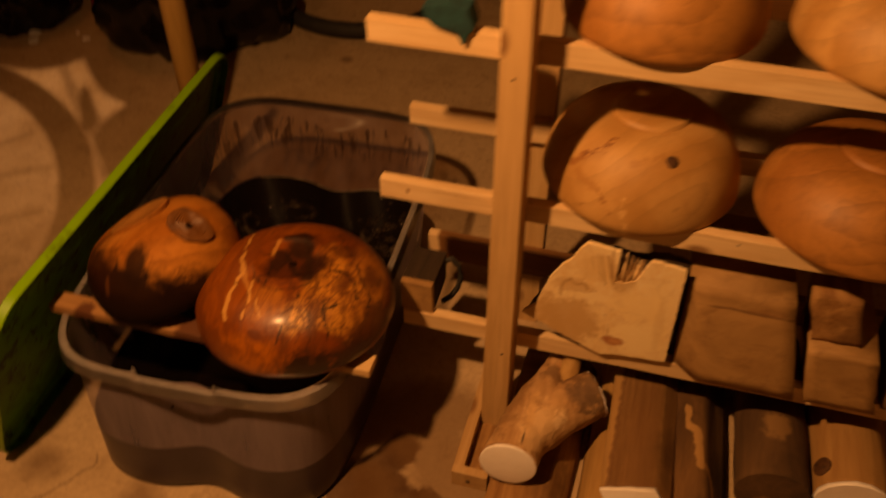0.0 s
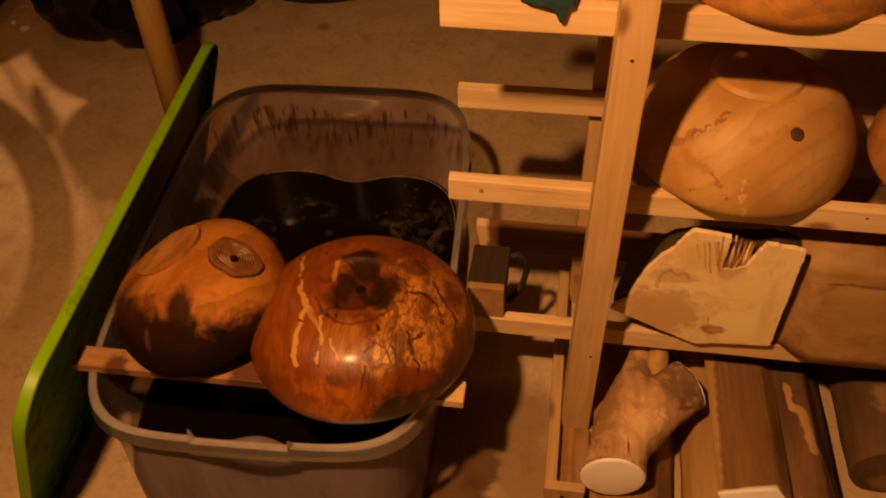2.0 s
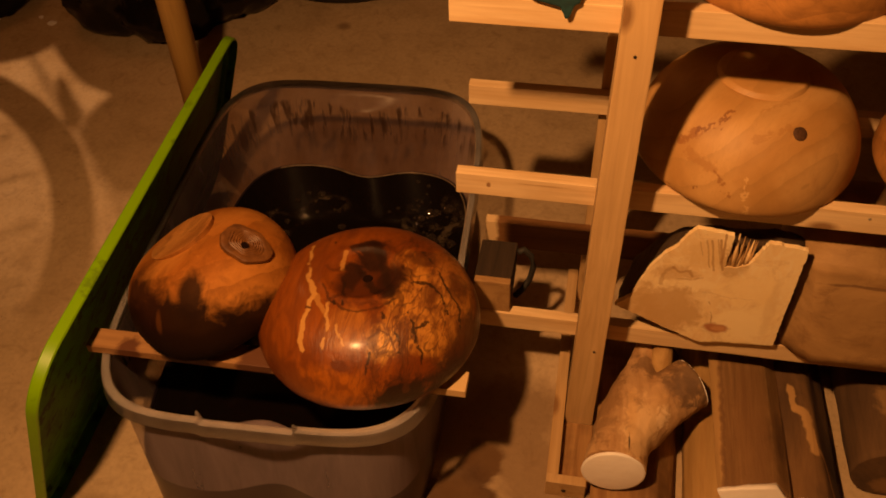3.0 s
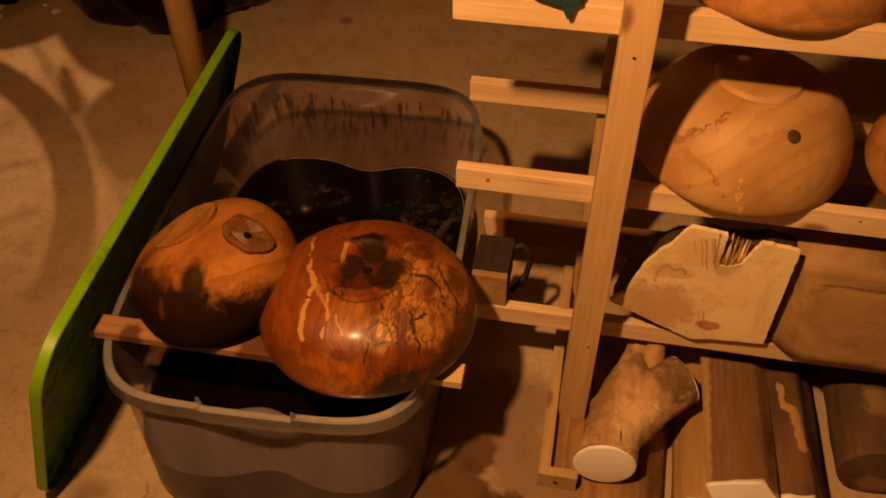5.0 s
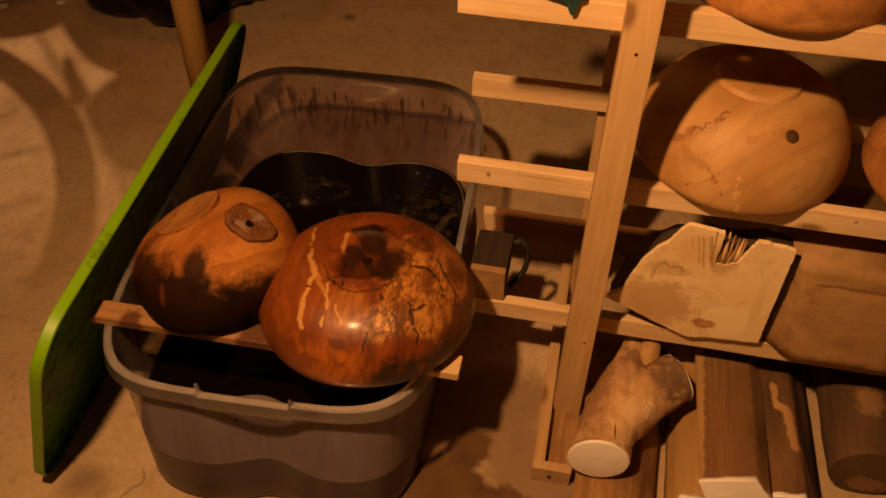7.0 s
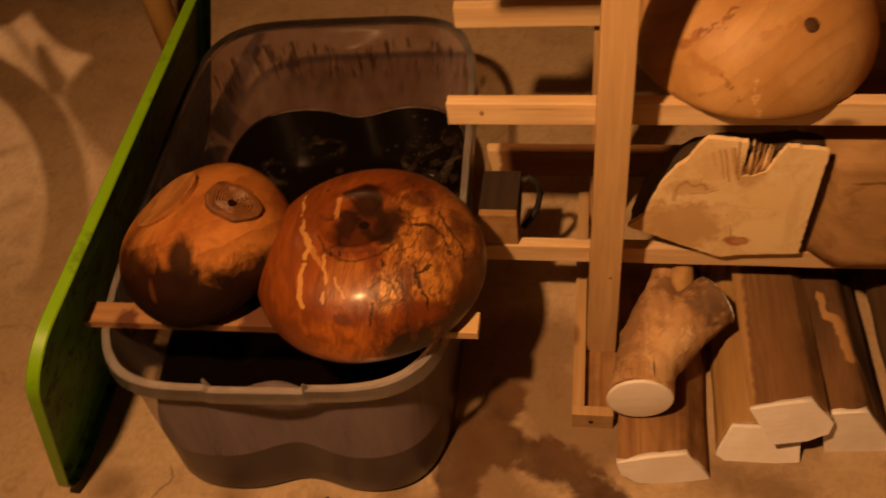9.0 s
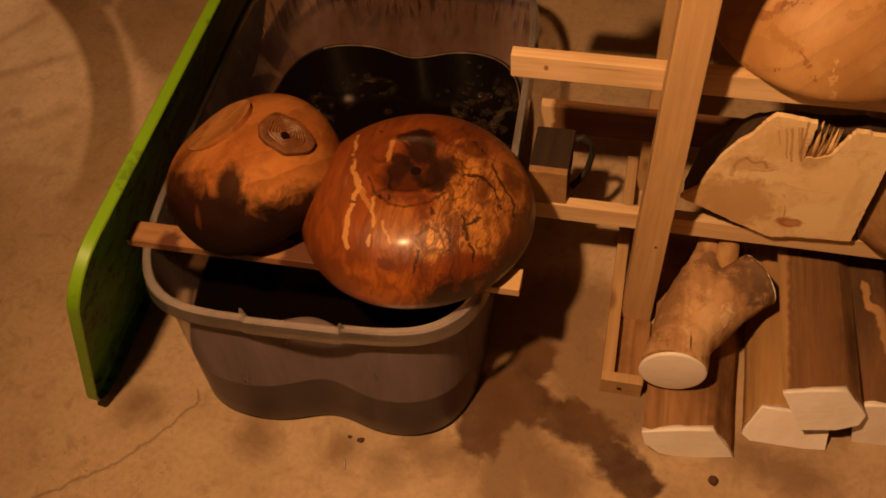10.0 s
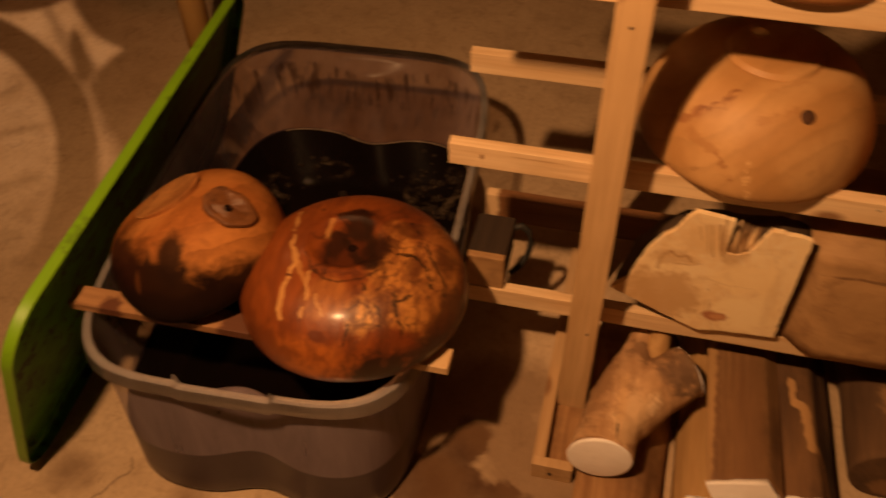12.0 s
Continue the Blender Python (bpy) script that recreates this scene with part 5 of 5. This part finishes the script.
for (x, y, r, mat, lab, sd, wx) in ((0.737, -0.118, 0.064, patchy_bark, "round dark barked log with pale bare patches", 6, False), (0.872, -0.106, 0.066, tan_log, "tan peeled log with a knot hole and a waxed end", 7, True)):
    t = billet([(x + r * math.cos(-2 * math.pi * k / 18), y, 0.001 + r + r * 0.98 * math.sin(-2 * math.pi * k / 18)) for k in range(18)], 0.36, mat, lab, (-0.04, 0), sd, wx, rough=0.005)
    if wx:
        part("knot_hole", revolve([(0, 0.002), (0.014, 0.003), (0.018, 0.001), (0.019, -0.006), (0, -0.006)], Matrix.Translation((0.8135, -0.060, 0.1005)) @ Vector((-0.81, -0.03, 0.58)).to_track_quat("Z", "Y").to_matrix().to_4x4(), 18, 0.3, 2), brown_knot, t, "dark round knot hole")

limb = thing("forked_limb", (0.34, -0.09, 0.066), "peeled forked branch with a round white waxed end", "firewood log", "logs under the rack")


CUTN = (0.80, 0.58, 0.12)


def along(table, steps):
    out = []
    for a, b in zip(table, table[1:]):
        for i in range(steps):
            u = i / steps
            out.append([p + (q - p) * u for p, q in zip(a, b)])
    return out + [list(table[-1])]


bm = bmesh.new()
for arm in (((0.2855, -0.205, 0.1180, 0.0503), (0.2900, -0.17, 0.1180, 0.0480), (0.2985, -0.12, 0.1185, 0.0460), (0.311, -0.07, 0.120, 0.0420), (0.320, -0.025, 0.124, 0.0310), (0.324, 0.010, 0.130, 0.0210), (0.328, 0.045, 0.138, 0.0150)),
            ((0.288, -0.175, 0.114, 0.0440), (0.303, -0.135, 0.115, 0.0490), (0.334, -0.093, 0.116, 0.0480), (0.368, -0.058, 0.117, 0.0455), (0.402, -0.026, 0.118, 0.0450), (0.440, 0.010, 0.118, 0.0460))):
    t = along(arm, 7)
    piece = tube([q[:3] for q in t], [q[3] for q in t], 40)
    if arm[0][1] > -0.2:
        bmesh.ops.bisect_plane(piece, geom=list(piece.verts) + list(piece.edges) + list(piece.faces), plane_co=(0.432, -0.055, 0.120), plane_no=CUTN, clear_outer=True)
        bmesh.ops.holes_fill(piece, edges=[e for e in piece.edges if len(e.link_faces) == 1], sides=0)
    hold = bpy.data.meshes.new("arm")
    piece.to_mesh(hold)
    piece.free()
    bm.from_mesh(hold)
    bpy.data.meshes.remove(hold)
ob = part("limb", bm, peeled_limb, limb)
fuse = ob.modifiers.new("fuse", "REMESH")
fuse.mode, fuse.voxel_size, fuse.use_smooth_shade = "VOXEL", 0.0028, True
knobs = bpy.data.textures.new("knobs", "CLOUDS")
knobs.noise_scale, knobs.noise_depth = 0.035, 3
rise = ob.modifiers.new("knobs", "DISPLACE")
rise.texture, rise.strength, rise.mid_level, rise.texture_coords = knobs, 0.0075, 0.5, "LOCAL"
bm = revolve([(0, 0.0018), (0.047, 0.0014), (0.0502, 0.0004), (0.0508, -0.001), (0.0500, -0.004), (0, -0.004)], Matrix.Translation((0.2830, -0.2125, 0.1168)) @ Vector((0.03, -0.99, 0.05)).to_track_quat("Z", "Y").to_matrix().to_4x4(), 48, 0.02, 3)
part("waxed_end", bm, white_wax, limb, "round white waxed end")
part("waxed_cut", revolve([(0, 0.0008), (0.0435, 0.0006), (0.0448, 0.0), (0.0445, -0.0012), (0, -0.0012)], Matrix.Translation((0.4078, -0.0207, 0.1180)) @ Vector(CUTN).to_track_quat("Z", "Y").to_matrix().to_4x4(), 40, 0.03, 1), white_wax, limb, "waxed cut end of the fork")
part("stub", tube([(0.350, -0.020, 0.118), (0.353, 0.006, 0.142), (0.355, 0.026, 0.160)], [0.022, 0.0185, 0.016], 16, None, 0.002), pale_split, limb, "pale broken stub")

# ---------------------------------------------------------------- far things
pole = thing("wooden_pole", (-0.724, 0.6, 0), "round pale wooden pole standing on the floor behind the lid", "pole")
part("shaft", tube([(-0.724, 0.6, 0.0), (-0.717, 0.6, 0.5), (-0.709, 0.6, 1.4)], [0.030, 0.030, 0.030], 24), pole_wood, pole)


def lumpy(center, size, seed, drop=0.35):
    bm = bmesh.new()
    bmesh.ops.create_icosphere(bm, subdivisions=5, radius=1.0)
    for v in bm.verts:
        n = noise.fractal(v.co * 1.7 + Vector((seed, 0, 0)), 0.8, 2.1, 4)
        fold = abs(noise.noise(v.co * 4.0 + Vector((0, seed, 0)))) * 0.10
        v.co *= 1 + n * 0.16 - fold
        v.co.z = max(v.co.z, -drop)
        v.co = Vector((v.co.x * size[0], v.co.y * size[1], (v.co.z + drop) * size[2])) + Vector(center)
    return smooth(bm, 60)


single("rubbish_bag", lumpy((-1.07, 1.30, 0), (0.31, 0.34, 0.34), 2), black_plastic, (-1.07, 1.30, 0), "full black plastic rubbish bag on the floor", "bag")
bm = bmesh.new()
R, T = 0.30, 0.026
rings = []
for i in range(72):
    a = 2 * math.pi * i / 72
    c = Vector((-0.60 + R * math.cos(a), 1.57 + R * math.sin(a), 0.03))
    rings.append([bm.verts.new(c + Vector((math.cos(a) * T * math.cos(b), math.sin(a) * T * math.cos(b), T * math.sin(b)))) for b in [2 * math.pi * k / 12 for k in range(12)]])
for i in range(72):
    for k in range(12):
        bm.faces.new((rings[i][k], rings[(i + 1) % 72][k], rings[(i + 1) % 72][(k + 1) % 12], rings[i][(k + 1) % 12]))
single("rubber_tyre", smooth(bm, 80), black_rubber, (-0.60, 1.60, 0.0), "black rubber tyre lying on the floor", "tyre")

cup = thing("red_cap", (-1.42, 1.30, 0), "small red plastic cap with a white band on the floor", "cap")
part("body", revolve([(0, 0), (0.065, 0.0), (0.068, 0.004), (0.064, 0.045), (0, 0.045)], pose(-1.42, 1.30, 0), 32), red_plastic, cup)
part("band", revolve([(0, 0.046), (0.063, 0.0455), (0.062, 0.056), (0, 0.058)], pose(-1.42, 1.30, 0), 32), white_wax, cup, "white band")
single("rubbish_bag", lumpy((-1.66, 1.20, 0), (0.17, 0.22, 0.24), 7), black_plastic, (-1.66, 1.20, 0), "small black plastic bag on the floor", "bag")
for x, y, r, mat, nm, lab in ((-1.415, 1.083, 0.008, white_wax, "paint_fleck", "small white paint fleck on the concrete"), (-1.368, 1.055, 0.014, white_wax, "paint_fleck", "small white paint fleck on the concrete"), (-1.548, 1.045, 0.020, white_wax, "paint_fleck", "small white paint fleck on the concrete"), (-1.523, 1.000, 0.016, white_wax, "paint_fleck", "small white paint fleck on the concrete"),
                      (0.368, -0.327, 0.0085, chip_brown, "bark_chip", "small dark bark chip on the concrete"), (-0.190, -0.360, 0.006, chip_brown, "bark_chip", "small dark bark chip on the concrete"), (-0.209, -0.357, 0.004, chip_brown, "bark_chip", "small dark bark chip on the concrete")):
    bm = bmesh.new()
    bmesh.ops.create_icosphere(bm, subdivisions=2, radius=r)
    for v in bm.verts:
        v.co += noise.noise_vector(v.co * 90 + Vector((x * 9, y, 0))) * r * 0.45
        v.co.z = max(v.co.z * (0.2 if mat is white_wax else 0.7), -r * 0.1)
    bmesh.ops.translate(bm, verts=bm.verts, vec=(x, y, r * 0.1 - min(0, 0)))
    single(nm, smooth(bm), mat, (x, y, 0), lab, "debris")

# Pale glossy sliver added to draw the glint of a water drop.
shard = thing("floor_glint", (-0.205, -0.405, 0), "tiny bent glossy sliver added for a glint on the wet concrete", "debris")
part("shard", tube([(-0.208, -0.395, 0.001), (-0.205, -0.405, 0.0035), (-0.203, -0.414, 0.001)], [0.0009, 0.0018, 0.0009], 8), glint_gloss, shard)
cloth = [(0.083, 0.858), (0.088, 0.838), (0.103, 0.829), (0.122, 0.824), (0.134, 0.821), (0.142, 0.803), (0.147, 0.808), (0.151, 0.824), (0.159, 0.829), (0.156, 0.842), (0.150, 0.862), (0.12, 0.868)]
single("teal_rag", prism(cloth, -0.010, 0.026, 0.003, 0.006, 8, seed=4), teal_cloth, (0.12, 0.0, 0.823), "crumpled dark teal rag draped over the upper rail", "rag")

# ---------------------------------------------------------------- unseen blockers, added so that only their shadows reach the floor


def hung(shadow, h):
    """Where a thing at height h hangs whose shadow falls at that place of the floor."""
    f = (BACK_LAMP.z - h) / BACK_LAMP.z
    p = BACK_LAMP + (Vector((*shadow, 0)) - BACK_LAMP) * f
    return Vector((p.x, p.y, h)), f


def ring(c, R0, t, seg=72, sides=10):
    bm = bmesh.new()
    rr = []
    for i in range(seg):
        a = 2 * math.pi * i / seg
        d = Vector((math.cos(a), math.sin(a), 0))
        rr.append([bm.verts.new(c + d * (R0 + t * math.cos(q)) + Vector((0, 0, t * math.sin(q)))) for q in [2 * math.pi * k / sides for k in range(sides)]])
    for i in range(seg):
        for k in range(sides):
            bm.faces.new((rr[i][k], rr[(i + 1) % seg][k], rr[(i + 1) % seg][(k + 1) % sides], rr[i][(k + 1) % sides]))
    return smooth(bm, 80)


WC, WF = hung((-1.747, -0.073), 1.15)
wheel = thing("bicycle_wheel", WC, "unseen bicycle wheel with a black tyre, hung on cords to cast its shadow", "wheel")
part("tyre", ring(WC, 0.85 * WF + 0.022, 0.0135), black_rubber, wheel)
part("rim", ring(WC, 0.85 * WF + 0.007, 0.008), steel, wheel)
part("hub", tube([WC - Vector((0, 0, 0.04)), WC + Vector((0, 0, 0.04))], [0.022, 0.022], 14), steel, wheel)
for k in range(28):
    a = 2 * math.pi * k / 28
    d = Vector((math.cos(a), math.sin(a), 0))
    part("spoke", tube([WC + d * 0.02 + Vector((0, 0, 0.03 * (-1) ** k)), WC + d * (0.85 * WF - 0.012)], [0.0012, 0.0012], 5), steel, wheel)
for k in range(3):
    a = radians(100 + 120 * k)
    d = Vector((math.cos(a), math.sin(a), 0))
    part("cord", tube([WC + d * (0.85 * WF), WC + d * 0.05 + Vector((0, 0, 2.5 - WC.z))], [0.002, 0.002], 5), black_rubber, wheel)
# Made-up discs that block the back lamp and bound its patches on the floor.
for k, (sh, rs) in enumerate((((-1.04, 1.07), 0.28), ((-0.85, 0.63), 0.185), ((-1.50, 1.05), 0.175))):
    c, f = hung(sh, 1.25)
    blank = thing("shadow_disc", c, "unseen round disc on a cord, added to cast a shadow", "wood block", "hanging blanks")
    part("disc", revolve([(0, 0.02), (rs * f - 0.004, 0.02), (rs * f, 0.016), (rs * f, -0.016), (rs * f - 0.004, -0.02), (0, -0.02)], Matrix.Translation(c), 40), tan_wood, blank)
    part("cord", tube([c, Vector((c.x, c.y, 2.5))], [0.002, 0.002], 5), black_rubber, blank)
# Made-up stick that lays one thin shadow across the lit patch.
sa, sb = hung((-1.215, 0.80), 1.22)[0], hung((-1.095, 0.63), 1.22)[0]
stake = thing("shadow_stick", sa, "unseen stick on two cords, added to cast a thin shadow", "stake")
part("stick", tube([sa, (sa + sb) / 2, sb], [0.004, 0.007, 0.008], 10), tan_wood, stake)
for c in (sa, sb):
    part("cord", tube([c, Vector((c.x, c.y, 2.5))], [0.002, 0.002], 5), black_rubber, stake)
